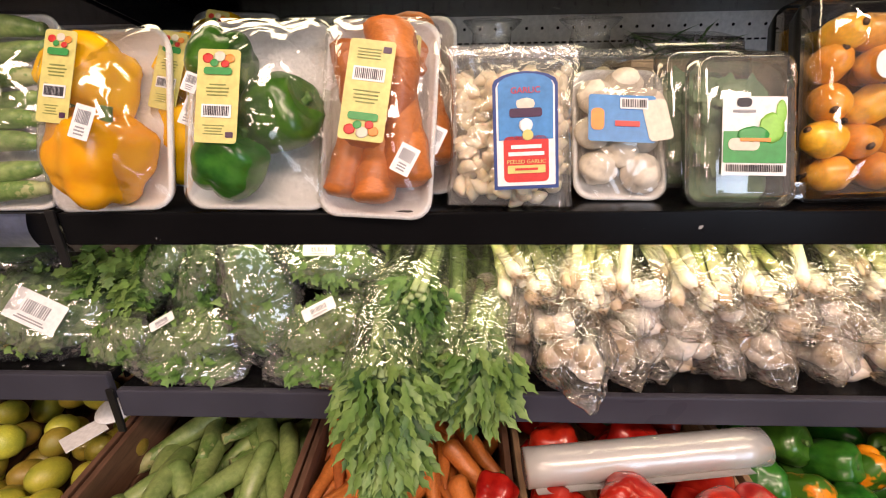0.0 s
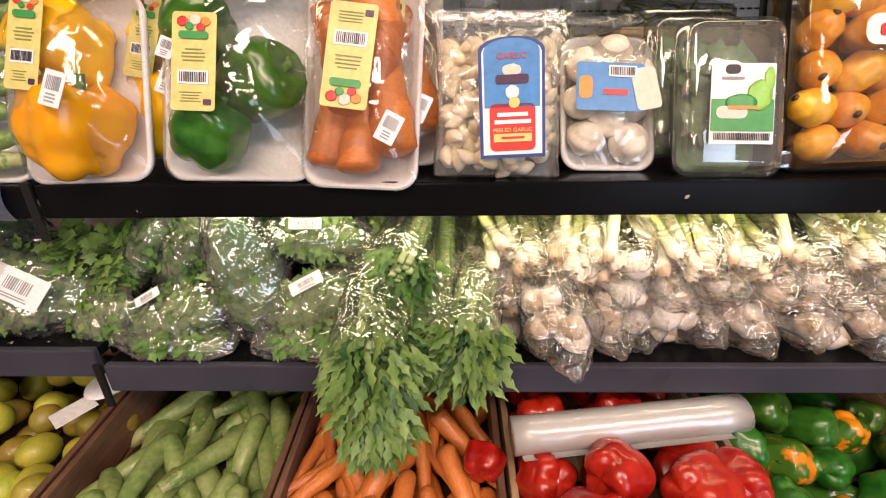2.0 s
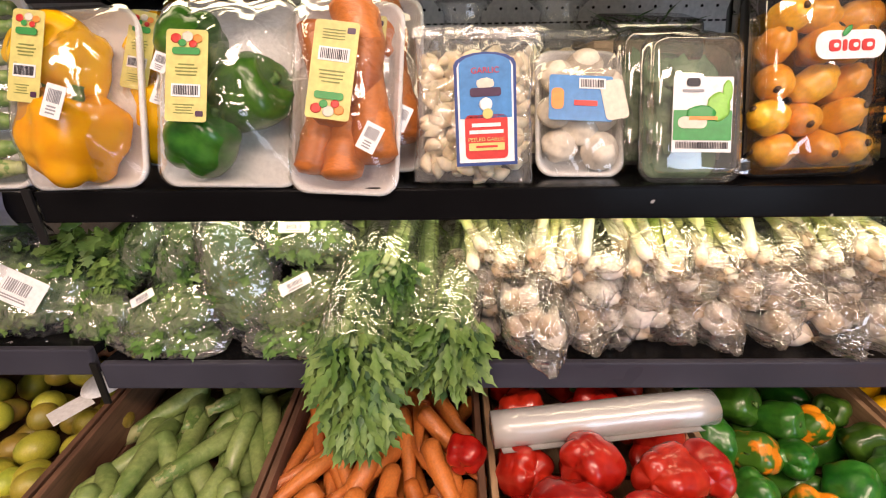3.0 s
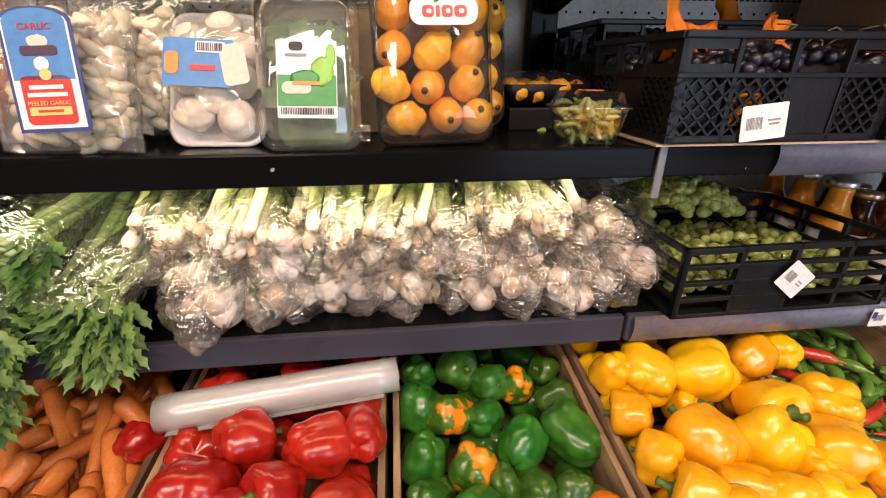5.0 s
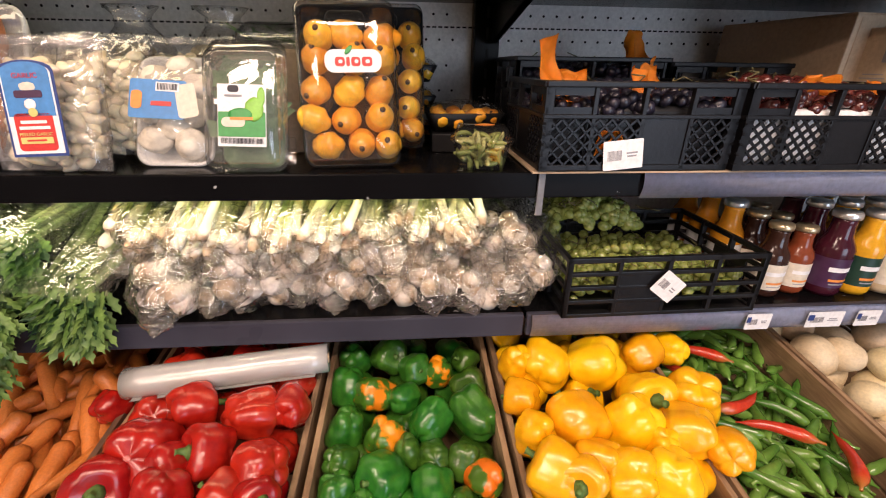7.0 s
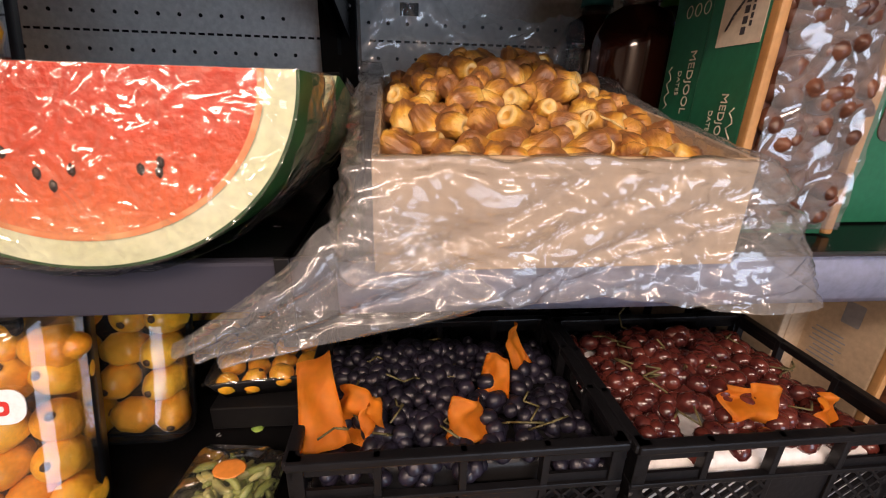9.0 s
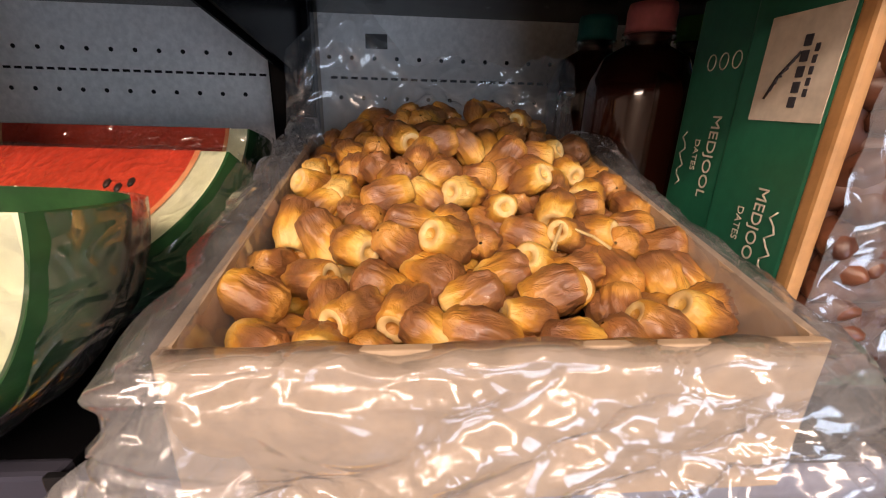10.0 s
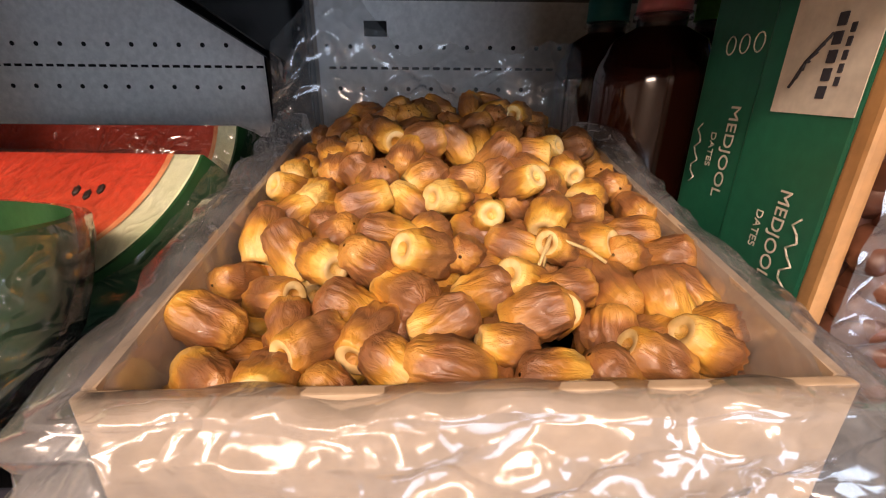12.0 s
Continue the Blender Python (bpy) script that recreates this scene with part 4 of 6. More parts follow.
def leaf_bm(bm, m, w, h, lobes=3, curl=0.25):
    """One lobed leaf with a raised midrib and curled edges."""
    pts = []
    n = 2 * lobes + 1
    for i in range(n + 1):
        v = i / n
        k = math.sin(math.pi * (0.08 + 0.9 * v)) * (1.0 if i % 2 else 0.48)
        pts.append((w / 2 * k, h * v))
    mid = [bm.verts.new(m @ Vector((0, curl * h * (z / h) ** 2, z))) for _, z in pts]
    for s in (-1, 1):
        side = [bm.verts.new(m @ Vector((s * x, curl * h * (z / h) ** 2 - 0.25 * x, z + 0.25 * x))) for x, z in pts]
        for i in range(n):
            bm.faces.new((mid[i], side[i], side[i + 1], mid[i + 1]) if s > 0 else (mid[i + 1], side[i + 1], side[i], mid[i]))


def clamshell(w, h, parent, depth=0.045):
    part("clear_box", loft(inset_rect(w, h, 0.02), [(0.016, depth), (0.008, 0.012), (0.006, 0.004), (0.0, 0.002), (0.0, -0.002), (0.007, -0.004), (0.009, -0.014), (0.014, -0.019)]), HAZY, parent)
    for z in (h * 0.25, h * 0.5, h * 0.75):
        for s in (-1, 1):
            part("moulded_rib", box(0.004, 0.012, 0.018, (s * (w / 2 - 0.009), -0.008, z), 0.0015), CLEAR, parent)
    part("hinge_tab", box(0.014, 0.003, 0.020, (w / 2 + 0.004, -0.001, 0.010), 0.001), CLEAR, parent)


def greens_box(m, labelled=True, seed=5, w=0.124, h=0.185):
    r = random.Random(seed)
    t = thing("salad_leaf_box", "clear plastic box of dark green salad leaves" + (" with a printed label" if labelled else ""), "salad box", "salad leaf boxes", m=m)
    bm = bmesh.new()
    for _ in range(110):
        leaf_bm(bm, pose(r.uniform(-w * 0.25, w * 0.25), r.uniform(0.0, 0.03), r.uniform(0.035, h * 0.72)) @ pose(0, 0, 0, r.uniform(-12, 12), r.uniform(-80, 80), r.uniform(-15, 15)), 0.034, 0.036, 1, 0.12)
    tagged(part("leaves", bm, [LEAFGREY], t), kind="stuff")
    part("leaf_mass", loft(inset_rect(w * 0.80, h * 0.84, 0.02), [(0.01, 0.040), (0.0, 0.03), (0.004, 0.026), (0.03, 0.024)]), LEAFGREY, t, m=pose(0, 0, 0.010))
    clamshell(w, h, t)
    if labelled:
        b = card("front_label", 0.070, 0.090, (0.002, -0.022, 0.034), WHITE, t, "white and green printed label", 0.001, 1)
        card("green_field", 0.068, 0.036, (0, -0.0008, 0.014), LGREEN, b, "", 0.001)
        part("leaf_shape", ball(0.018, pose(0.018, -0.001, 0.054) @ Matrix.Diagonal((0.8, 0.03, 1.0, 1))), LLIME, b)
        part("leaf_shape", ball(0.012, pose(0.028, -0.001, 0.072) @ Matrix.Diagonal((0.5, 0.03, 1.2, 1))), LLIME, b)
        part("broccoli_shape", ball(0.014, pose(-0.002, -0.0014, 0.046) @ Matrix.Diagonal((1.3, 0.03, 0.7, 1))), LGREEN, b)
        card("cream_shape", 0.034, 0.014, (-0.012, -0.0016, 0.028), CREAM, b, "", 0.007)
        card("emblem", 0.016, 0.010, (-0.012, -0.0012, 0.078), INK, b, "", 0.004)
        bars("brand_shape", 0.030, 0.006, (-0.012, -0.0012, 0.070), GREYINK, b, 1, r, upright=False)
        bars("orange_lettering", 0.036, 0.008, (0.0, -0.0024, 0.036), LORANGE, b, 1, r, upright=False)
        bars("barcode", 0.062, 0.008, (0, -0.0010, 0.004), INK, b, 32, r)
    return t


LOQUATS = []
for _i in range(3):
    bm = body(0.052 + 0.004 * _i, curve((0, 0.004), (0.06, 0.012), (0.3, 0.0205), (0.65, 0.0215), (0.92, 0.010), (1, 0.003)), 18, 14, 0.02, 0, 0, 0.05, _i)
    LOQUATS.append(finish(bm, "loquat", LOQUAT))
EYE_ME = finish(body(0.004, curve((0, 0.005), (0.6, 0.0045), (1, 0.002)), 7, 3, 0, 5, 0.4), "blossom_eye", LOQEYE)


def loquat(parent, m, i):
    b = part("loquat", LOQUATS[i % 3], None, parent, "", m)
    part("blossom_eye", EYE_ME, None, b, "", pose(0, 0, -0.0012))
    return b


def loquat_pack(m, sign=True, seed=6, s=1.0):
    r = random.Random(seed)
    w, h = 0.152, 0.245
    t = thing("loquat_pack", "orange loquats in a clear pack on a black tray", "loquat pack", "loquat packs", m=m @ Matrix.Scale(s, 4))
    part("black_tray", loft(inset_rect(w, h, 0.016), [(0.010, 0.030), (0.003, 0.012), (0.0, 0.0), (0.003, -0.002), (0.006, 0.0), (0.012, 0.026)]), DARK, t)
    rows = ((0.034, (-0.036, 0.012, 0.054)), (0.076, (-0.056, -0.008, 0.044)), (0.116, (-0.050, 0.0, 0.046)), (0.160, (-0.046, 0.012, 0.054)), (0.196, (-0.040, -0.004, 0.050)))
    i = 0
    for z, xs in rows:
        for x in xs:
            turn = pose(0, 0, 0, -90 + r.uniform(-45, 45), r.uniform(-50, 50), 0) if r.random() < 0.78 else pose(0, 0, 0, r.uniform(-20, 20), 90 + r.uniform(-40, 40), 0)
            loquat(t, pose(x + r.uniform(-0.003, 0.003), -0.004 - r.uniform(0, 0.012), z + r.uniform(-0.004, 0.004)) @ turn @ pose(0, 0, -0.026), i)
            i += 1
    part("clear_cover", loft(inset_rect(w, h, 0.016), [(0.0, -0.001), (0.002, -0.020), (0.010, -0.038), (0.045, -0.041)]), CLEAR, t)
    part("carry_handle", loft(inset_rect(0.060, 0.030, 0.012), [(0.0, -0.003), (0.002, -0.006), (0.010, -0.006)]), DARK, t, m=pose(0, -0.006, h - 0.042))
    if sign:
        b = card("brand_sign", 0.082, 0.032, (0.012, -0.046, 0.134), WHITE, t, "white oval sign with red shapes", 0.013, 0, 0.001)
        x = -0.026
        for wd in (0.014, 0.005, 0.013, 0.015):
            card("red_shape", wd, 0.013, (x + wd / 2, -0.0008, 0.0085), LRED, b, "", 0.004)
            if wd > 0.006:
                card("white_counter", wd * 0.42, 0.005, (x + wd / 2 + 0.001, -0.0014, 0.0125), WHITE, b, "", 0.002)
            x += wd + 0.0022
        part("green_leaf", ball(0.008, pose(-0.006, -0.001, 0.031, 0, 40, 0) @ Matrix.Diagonal((0.45, 0.06, 1, 1))), LGREEN, b)
    return t


def courgette_pack(m):
    r = random.Random(16)
    t = thing("courgette_pack", "pale green courgettes film-wrapped on a tray", "courgette pack", "courgette packs", m=m)
    tray(0.150, 0.250, t)
    for i in range(8):
        part("courgette", COURGETTES[i % 5], None, t, "", pose(-0.072, -0.010 - 0.006 * (i % 2), 0.022 + i * 0.029, 0, 90 + r.uniform(-6, 6), 0) @ Matrix.Scale(0.86, 4))
    wrap(0.150, 0.250, t, 0.034, seed=5)
    price_sticker(t, (0.030, -0.040, 0.130), -6, r, 0.022, 0.034)
    return t


Z2 = S2 + 0.001
courgette_pack(pose(-0.565, 0.497, Z2, -20, 0, 3))
courgette_pack(pose(-0.720, 0.505, Z2, -20, 0, 0))
courgette_pack(pose(-0.62, 0.570, Z2, -20, 0, 0))
yellow_pack(pose(-0.375, 0.720, Z2 + 0.060, -20, 3, 0))
green_pack(pose(-0.190, 0.690, Z2 + 0.030, -14, 0, 0))
yellow_pack(pose(-0.415, 0.490, Z2 + 0.001, -20, -1.5, 0))
yellow_pack(pose(-0.365, 0.585, Z2 + 0.012, -20, 3, 0))
green_pack(pose(-0.232, 0.490, Z2 + 0.002, -20, 1, 0))
carrot_pack(pose(-0.088, 0.479, Z2 - 0.006, -20, 2.5, -2))
carrot_pack(pose(-0.058, 0.545, Z2 + 0.008, -20, 0, 0))
garlic_bag(pose(0.073, 0.512, Z2, -17, 1, 0))
garlic_bag(pose(0.105, 0.590, Z2 + 0.010, -18, 0, 0), False, 4)
garlic_bag(pose(0.020, 0.640, Z2 + 0.010, -18, 0, 0), False, 7)
garlic_bag(pose(0.215, 0.650, Z2 + 0.010, -18, 0, 0), False, 8)
mushroom_pack(pose(0.220, 0.540, Z2, -26, 1, 0))
greens_box(pose(0.345, 0.500, Z2, -20, 0, -2))
greens_box(pose(0.332, 0.560, Z2 + 0.012, -20, 0, 0), False, 9)
loquat_pack(pose(0.503, 0.528, Z2, -15, -1, 2))
loquat_pack(pose(0.545, 0.640, Z2 + 0.01, -15, 0, 0), False, 8)

# herb box lying on top behind the salad, bags of potatoes at the back
t = thing("herb_box", "clear plastic box of long green herbs", "herb box", m=pose(0.365, 0.690, 1.420, -75, 0, 4))
r = random.Random(30)
bm = bmesh.new()
for _ in range(60):
    leaf_bm(bm, pose(r.uniform(-0.06, 0.06), r.uniform(-0.01, 0.012), r.uniform(0.01, 0.05), 0, r.uniform(-100, 100), r.uniform(-50, 50)), 0.010, 0.07, 2, 0.2)
tagged(part("herb_leaves", bm, LEAF, t), kind="stuff")
clamshell(0.170, 0.105, t, 0.03)
t = thing("carton", "plain beige carton behind the packs", "carton", m=pose(0.365, 0.735, Z2))
part("body", box(0.22, 0.16, 0.172, (0, 0, 0), 0.003), BEIGE, t, smooth=False)
for _s in (-1, 1):
    part("top_flap", box(0.109, 0.158, 0.003, (_s * 0.0555, 0, 0.172), 0.001), BEIGE, t, smooth=False)
for _x, _s in ((0.070, 31), (0.235, 32)):
    r = random.Random(_s)
    t = thing("potato_bag", "clear bag of small yellow potatoes", "potato bag", "potato bags", m=pose(_x, 0.80, Z2))
    for i in range(14):
        part("potato", finish(body(0.05, oval(0.5, 0.021), 12, 8, 0, 0, 0, 0.1, i), "potato", POTATO), None, t, "", pose(r.uniform(-0.05, 0.05), r.uniform(-0.03, 0.03), 0.03 + 0.045 * (i // 3.5)) @ rand_turn(r) @ pose(0, 0, -0.025))
    part("clear_bag", body(0.25, curve((0, 0.03), (0.15, 0.075), (0.7, 0.065), (0.9, 0.03), (1, 0.05)), 20, 14, 0, 0, 0, 0.2, _s, 0.7), ZIP, t)


# small tubs and trays beside the black crates
def small_tub(m, mat, label, seed, bodies, sticker=True):
    r = random.Random(seed)
    t = thing("clear_tub", label, "tub", m=m)
    for i in range(70):
        part("piece", bodies[i % len(bodies)], None, t, "", pose(r.uniform(-0.032, 0.032), r.uniform(-0.024, 0.024), r.uniform(0.008, 0.048)) @ rand_turn(r) @ pose(0, 0, -0.014))
    part("tub", loft(inset_rect(0.092, 0.078, 0.014), [(0.012, 0.0), (0.010, 0.003), (0.0, 0.044), (-0.004, 0.046), (-0.004, 0.048), (0.002, 0.049), (0.008, 0.066)]), CLEAR, t, m=pose(0, -0.039, 0) @ Matrix(((1, 0, 0, 0), (0, 0, 1, 0), (0, 1, 0, 0), (0, 0, 0, 1))))
    if sticker:
        part("round_sticker", ball(0.017, pose(0.004, 0, 0.0672) @ Matrix.Diagonal((1, 0.75, 0.03, 1))), LORANGE, t, "orange and green round sticker")
    return t


PICKLES = [finish(body(0.030, curve((0, 0.002), (0.3, 0.0042), (0.8, 0.0042), (1, 0.0015)), 7, 6, 0.14, 0, 0, 0.1, i), "piece", plain("pickle_%d" % i, c)) for i, c in enumerate(((0.34, 0.38, 0.10), (0.48, 0.47, 0.18), (0.27, 0.31, 0.08)))]
small_tub(pose(0.708, 0.528, Z2, 0, 0, -6), None, "clear tub of small green pods with an orange sticker", 41, PICKLES)


def fruit_tray(m, seed, n=12):
    r = random.Random(seed)
    t = thing("fruit_tray", "black tray of orange fruit under clear film", "fruit tray", "small fruit trays", m=m)
    part("black_tray", loft(inset_rect(0.150, 0.105, 0.014), [(0.016, 0.0), (0.0, 0.032), (0.003, 0.034), (0.006, 0.032), (0.018, 0.004)]), DARK, t, m=pose(0, -0.052, 0) @ Matrix(((1, 0, 0, 0), (0, 0, 1, 0), (0, 1, 0, 0), (0, 0, 0, 1))))
    for i in range(n):
        loquat(t, pose(-0.05 + 0.034 * (i % 4), -0.034 + 0.032 * (i // 4), 0.020 + r.uniform(0, 0.008)) @ rand_turn(r) @ Matrix.Scale(0.68, 4) @ pose(0, 0, -0.026), i)
    part("film", sheet(lambda u, v: Vector(((u - 0.5) * 0.15, (v - 0.5) * 0.105, 0.034 + 0.022 * (16 * u * (1 - u) * v * (1 - v)) ** 0.5)), 14, 10), FILM, t)
    return t


fruit_tray(pose(0.700, 0.715, Z2 + 0.036, 0, 0, 6), 51)
solid("carton", box(0.13, 0.09, 0.034, (0, 0, 0), 0.002), DARK, "low black tray under a fruit tray", "tray", m=pose(0.700, 0.70, Z2), smooth=False)
for _k in range(3):
    fruit_tray(pose(0.575, 0.830, Z2 + 0.060 * _k, 0, 0, 3 * _k), 52 + _k, 8)

# ---------------------------------------------------------------- black plastic crates


def bar(a, b, w, d, bm):
    """A flat bar in the x-z plane from a to b, w wide and d deep."""
    (x0, z0), (x1, z1) = a, b
    L = math.hypot(x1 - x0, z1 - z0)
    nx, nz = -(z1 - z0) / L * w / 2, (x1 - x0) / L * w / 2
    return plate([(x0 + nx, z0 + nz), (x0 - nx, z0 - nz), (x1 - nx, z1 - nz), (x1 + nx, z1 + nz)], 0, d, bm)


def crate_side(w, h, cols, lattice=True, panel=None):
    """One moulded side: rim, rails, ribs and a diamond lattice with a plain panel."""
    bm = bmesh.new()
    box(w, 0.012, 0.009, (0, 0.003, h - 0.009), 0.002, bm)
    box(w, 0.008, 0.010, (0, 0.004, 0.0), 0.002, bm)
    mid = h * 0.60
    box(w, 0.008, 0.006, (0, 0.003, mid), 0.001, bm)
    xs = [-w / 2 + w * i / cols for i in range(cols + 1)]
    for x in xs:
        box(0.014 if x in (xs[0], xs[-1]) else 0.007, 0.010, h, (max(-w / 2 + 0.007, min(w / 2 - 0.007, x)), 0.005, 0), 0.001, bm)
    for i, (a, b) in enumerate(zip(xs, xs[1:])):
        if lattice and i != panel:
            n = max(2, int(round((b - a) / 0.017)))
            st, lo, hi = (b - a) / n, 0.010, mid
            k = (hi - lo) / st
            for j in range(-int(k) - 1, n + 1):
                for s in (1, -1):
                    p, q = (a + j * st, lo), (a + j * st + (hi - lo), hi)
                    if s < 0:
                        p, q = (a + b - p[0], lo), (a + b - q[0], hi)
                    (x0, z0), (x1, z1) = p, q
                    t0, t1 = 0.0, 1.0
                    dx = x1 - x0
                    lo_t, hi_t = sorted(((a - x0) / dx, (b - x0) / dx))
                    t0, t1 = max(t0, lo_t), min(t1, hi_t)
                    if t1 - t0 > 0.05:
                        bar((x0 + dx * t0, z0 + (z1 - z0) * t0), (x0 + dx * t1, z0 + (z1 - z0) * t1), 0.0030, 0.004, bm)
        elif i == panel:
            box(b - a, 0.003, mid - 0.004, ((a + b) / 2, 0.004, 0.006), 0, bm)
        if i in (0, cols - 1):
            box(b - a, 0.003, 0.014, ((a + b) / 2, 0.004, h - 0.020), 0, bm)
            box(b - a, 0.003, 0.014, ((a + b) / 2, 0.004, mid + 0.002), 0, bm)
    return bm


def slat_side(w, h, cols):
    bm = bmesh.new()
    for z in (0.0, h * 0.24, h * 0.47, h * 0.70, h - 0.010):
        box(w, 0.008, 0.008 if z < h * 0.9 else 0.010, (0, 0.004, z), 0.0015, bm)
    for i in range(cols + 1):
        box(0.008, 0.010, h, (-w / 2 + 0.004 + (w - 0.008) * i / cols, 0.005, 0), 0.0015, bm)
    box(w / cols, 0.004, h * 0.7, (-w / cols * 0.5, 0.003, 0), 0, bm)
    return bm


def plastic_crate(m, w=0.305, d=0.23, h=0.130, label="black plastic lattice crate of dark grapes", slats=False):
    t = thing("plastic_crate", label, "crate", "black plastic crates", m=m)
    front = (lambda ww, c, p: slat_side(ww, h, c)) if slats else (lambda ww, c, p: crate_side(ww, h, c, True, p))
    part("front_side", front(w, 4, 2), CRATE, t, m=pose(0, 0, 0), smooth=False)
    part("back_side", front(w, 4, 1), CRATE, t, m=pose(0, d, 0, 0, 0, 180), smooth=False)
    part("end_side", front(d, 3, 1), CRATE, t, m=pose(-w / 2, d / 2, 0, 0, 0, -90), smooth=False)
    part("end_side", front(d, 3, 1), CRATE, t, m=pose(w / 2, d / 2, 0, 0, 0, 90), smooth=False)
    part("bottom", box(w - 0.004, d - 0.004, 0.005, (0, d / 2, 0)), CRATE, t, smooth=False)
    return t


def grapes(n, w, d, z0, mound, mat, r, label, m, rad=0.0095, name="grape_bunch"):
    """Bunches of grapes heaped in a crate: round berries and thin stalks."""
    t = thing(name, label, "grapes", "heaped grapes", m=m)
    src = ball(1.0, sub=2)
    vs = [v.co.copy() for v in src.verts]
    src.verts.index_update()
    fs = [[v.index for v in f.verts] for f in src.faces]
    src.free()
    V, Fc = [], []
    for _ in range(n):
        x, y = r.uniform(-w / 2, w / 2), r.uniform(-d / 2, d / 2)
        top = z0 + mound * max(0.0, 1 - (2 * x / w) ** 2) * max(0.0, 1 - (2 * y / d) ** 2) ** 0.5 + 0.012 * noise.noise(Vector((x * 30, y * 30, n)))
        z = top - abs(r.gauss(0, 0.010))
        s = rad * r.uniform(0.8, 1.15)
        o = len(V)
        q = rand_turn(r).to_3x3() @ Matrix.Diagonal((s, s, s * 1.2))
        V += [q @ v + Vector((x, y, z)) for v in vs]
        Fc += [[i + o for i in f] for f in fs]
    me = bpy.data.meshes.new("berry_mass")
    me.from_pydata([tuple(v) for v in V], [], Fc)
    me.materials.append(mat)
    me.shade_smooth()
    tagged(part("berry_mass", me, None, t), kind="stuff")
    bm = bmesh.new()
    for _ in range(14):
        p = Vector((r.uniform(-w / 2.4, w / 2.4), r.uniform(-d / 2.2, d / 2.2), z0 + mound * 0.8))
        for _ in range(3):
            q = p + Vector((r.uniform(-0.02, 0.02), r.uniform(-0.02, 0.02), r.uniform(-0.006, 0.012)))
            rod(p, q, 0.0011, 5, bm)
            p = q
    tagged(part("stalk_mass", bm, STALKBROWN, t), kind="stuff")
    return t


def paper_scrap(m, w, h, seed, name="orange_paper"):
    def f(u, v):
        q = Vector((u * 2.2, v * 2.2, seed))
        return Vector(((u - 0.5) * w * (1 - 0.35 * v), 0.35 * w * noise.noise(q) + 0.10 * h * math.sin(3 * v), h * v * (0.85 + 0.30 * noise.noise(q * 0.5 + Vector((5, 1, 2))))))
    bm = sheet(f, 10, 10)
    bmesh.ops.solidify(bm, geom=bm.faces[:], thickness=0.0006)
    return solid(name, bm, ORANGEPAPER, "crumpled orange tissue paper tucked into a grape crate", "tissue paper", "orange paper", m=m)


def price_card(m, w, h, seed, label="white price card on a crate"):
    r = random.Random(seed)
    t = solid("price_card", plate(rounded(w, h, 0.002, 2), 0, 0.0008), WHITE, label, "price card", "price cards", m=m, smooth=False)
    bars("barcode", w * 0.36, h * 0.34, (-w * 0.22, -0.0006, h * 0.32), GREYINK, t, 11, r)
    bars("price_print", w * 0.30, h * 0.22, (w * 0.22, -0.0006, h * 0.38), GREYINK, t, 2, r, upright=False)
    return t


r = random.Random(60)
plastic_crate(pose(0.940, 0.468, Z2 + 0.005, 0, 0, 0.5))
solid("cardboard_sheet", box(0.63, 0.24, 0.003, (0, 0.13, 0), 0.0005), CARTON, "thin cardboard sheet under the crates", "cardboard", m=pose(1.095, 0.460, Z2 + 0.001), smooth=False)
plastic_crate(pose(1.243, 0.464, Z2 + 0.005, 0, 0, 0.5), 0.290, label="black plastic lattice crate of red grapes with white lining")
plastic_crate(pose(0.965, 0.735, Z2, 0, 0, 0), 0.32, 0.20, 0.172, "tall black plastic crate behind the grapes")
plastic_crate(pose(1.270, 0.735, Z2, 0, 0, 0), 0.28, 0.20, 0.165, "black plastic crate behind the red grapes")
grapes(520, 0.28, 0.205, Z2 + 0.100, 0.026, GRAPEDARK, r, "dark blue-black grapes heaped in a plastic crate", pose(0.940, 0.585, 0), 0.0088)
grapes(430, 0.265, 0.20, Z2 + 0.104, 0.032, GRAPERED, r, "red grapes heaped in a white-lined plastic crate", pose(1.243, 0.584, 0), 0.0105)
# an added black block, not modelled grapes, keeps the gaps below the heap dark
solid("grape_bedding", box(0.28, 0.20, 0.085, (0, 0, 0), 0.01), DARK, "plain dark block added to fill the crate below the grapes", "grapes", m=pose(0.940, 0.588, Z2 + 0.015))
t = solid("white_lining", box(0.272, 0.206, 0.082, (0, 0, 0), 0.012), WHITE, "white foam lining inside a grape crate", "lining", m=pose(1.243, 0.580, Z2 + 0.014))
grapes(300, 0.28, 0.16, Z2 + 0.140, 0.02, GRAPEDARK, r, "dark grapes in the tall crate at the back", pose(0.965, 0.835, 0), 0.0092)
for _x, _y, _z, _w, _h, _a, _s in ((0.815, 0.500, 1.345, 0.045, 0.085, 20, 1), (0.835, 0.520, 1.335, 0.07, 0.055, -30, 2), (0.955, 0.500, 1.345, 0.05, 0.050, 30, 3), (0.985, 0.560, 1.350, 0.035, 0.05, -20, 4), (1.03, 0.600, 1.355, 0.03, 0.06, 40, 5),
                                   (1.255, 0.505, 1.348, 0.085, 0.042, 0, 6), (1.335, 0.50, 1.345, 0.04, 0.035, 20, 7), (0.86, 0.53, 1.345, 0.04, 0.03, 60, 8), (1.06, 0.75, 1.40, 0.05, 0.06, 10, 9)):
    paper_scrap(pose(_x, _y, _z + 0.004, -22, 0, _a), _w * 1.05, _h * 1.05, _s)
for _x, _s in ((0.985, 21), (0.90, 22)):
    paper_scrap(pose(_x, 0.478, 1.262, 0, 0, 0), 0.05, 0.045, _s)
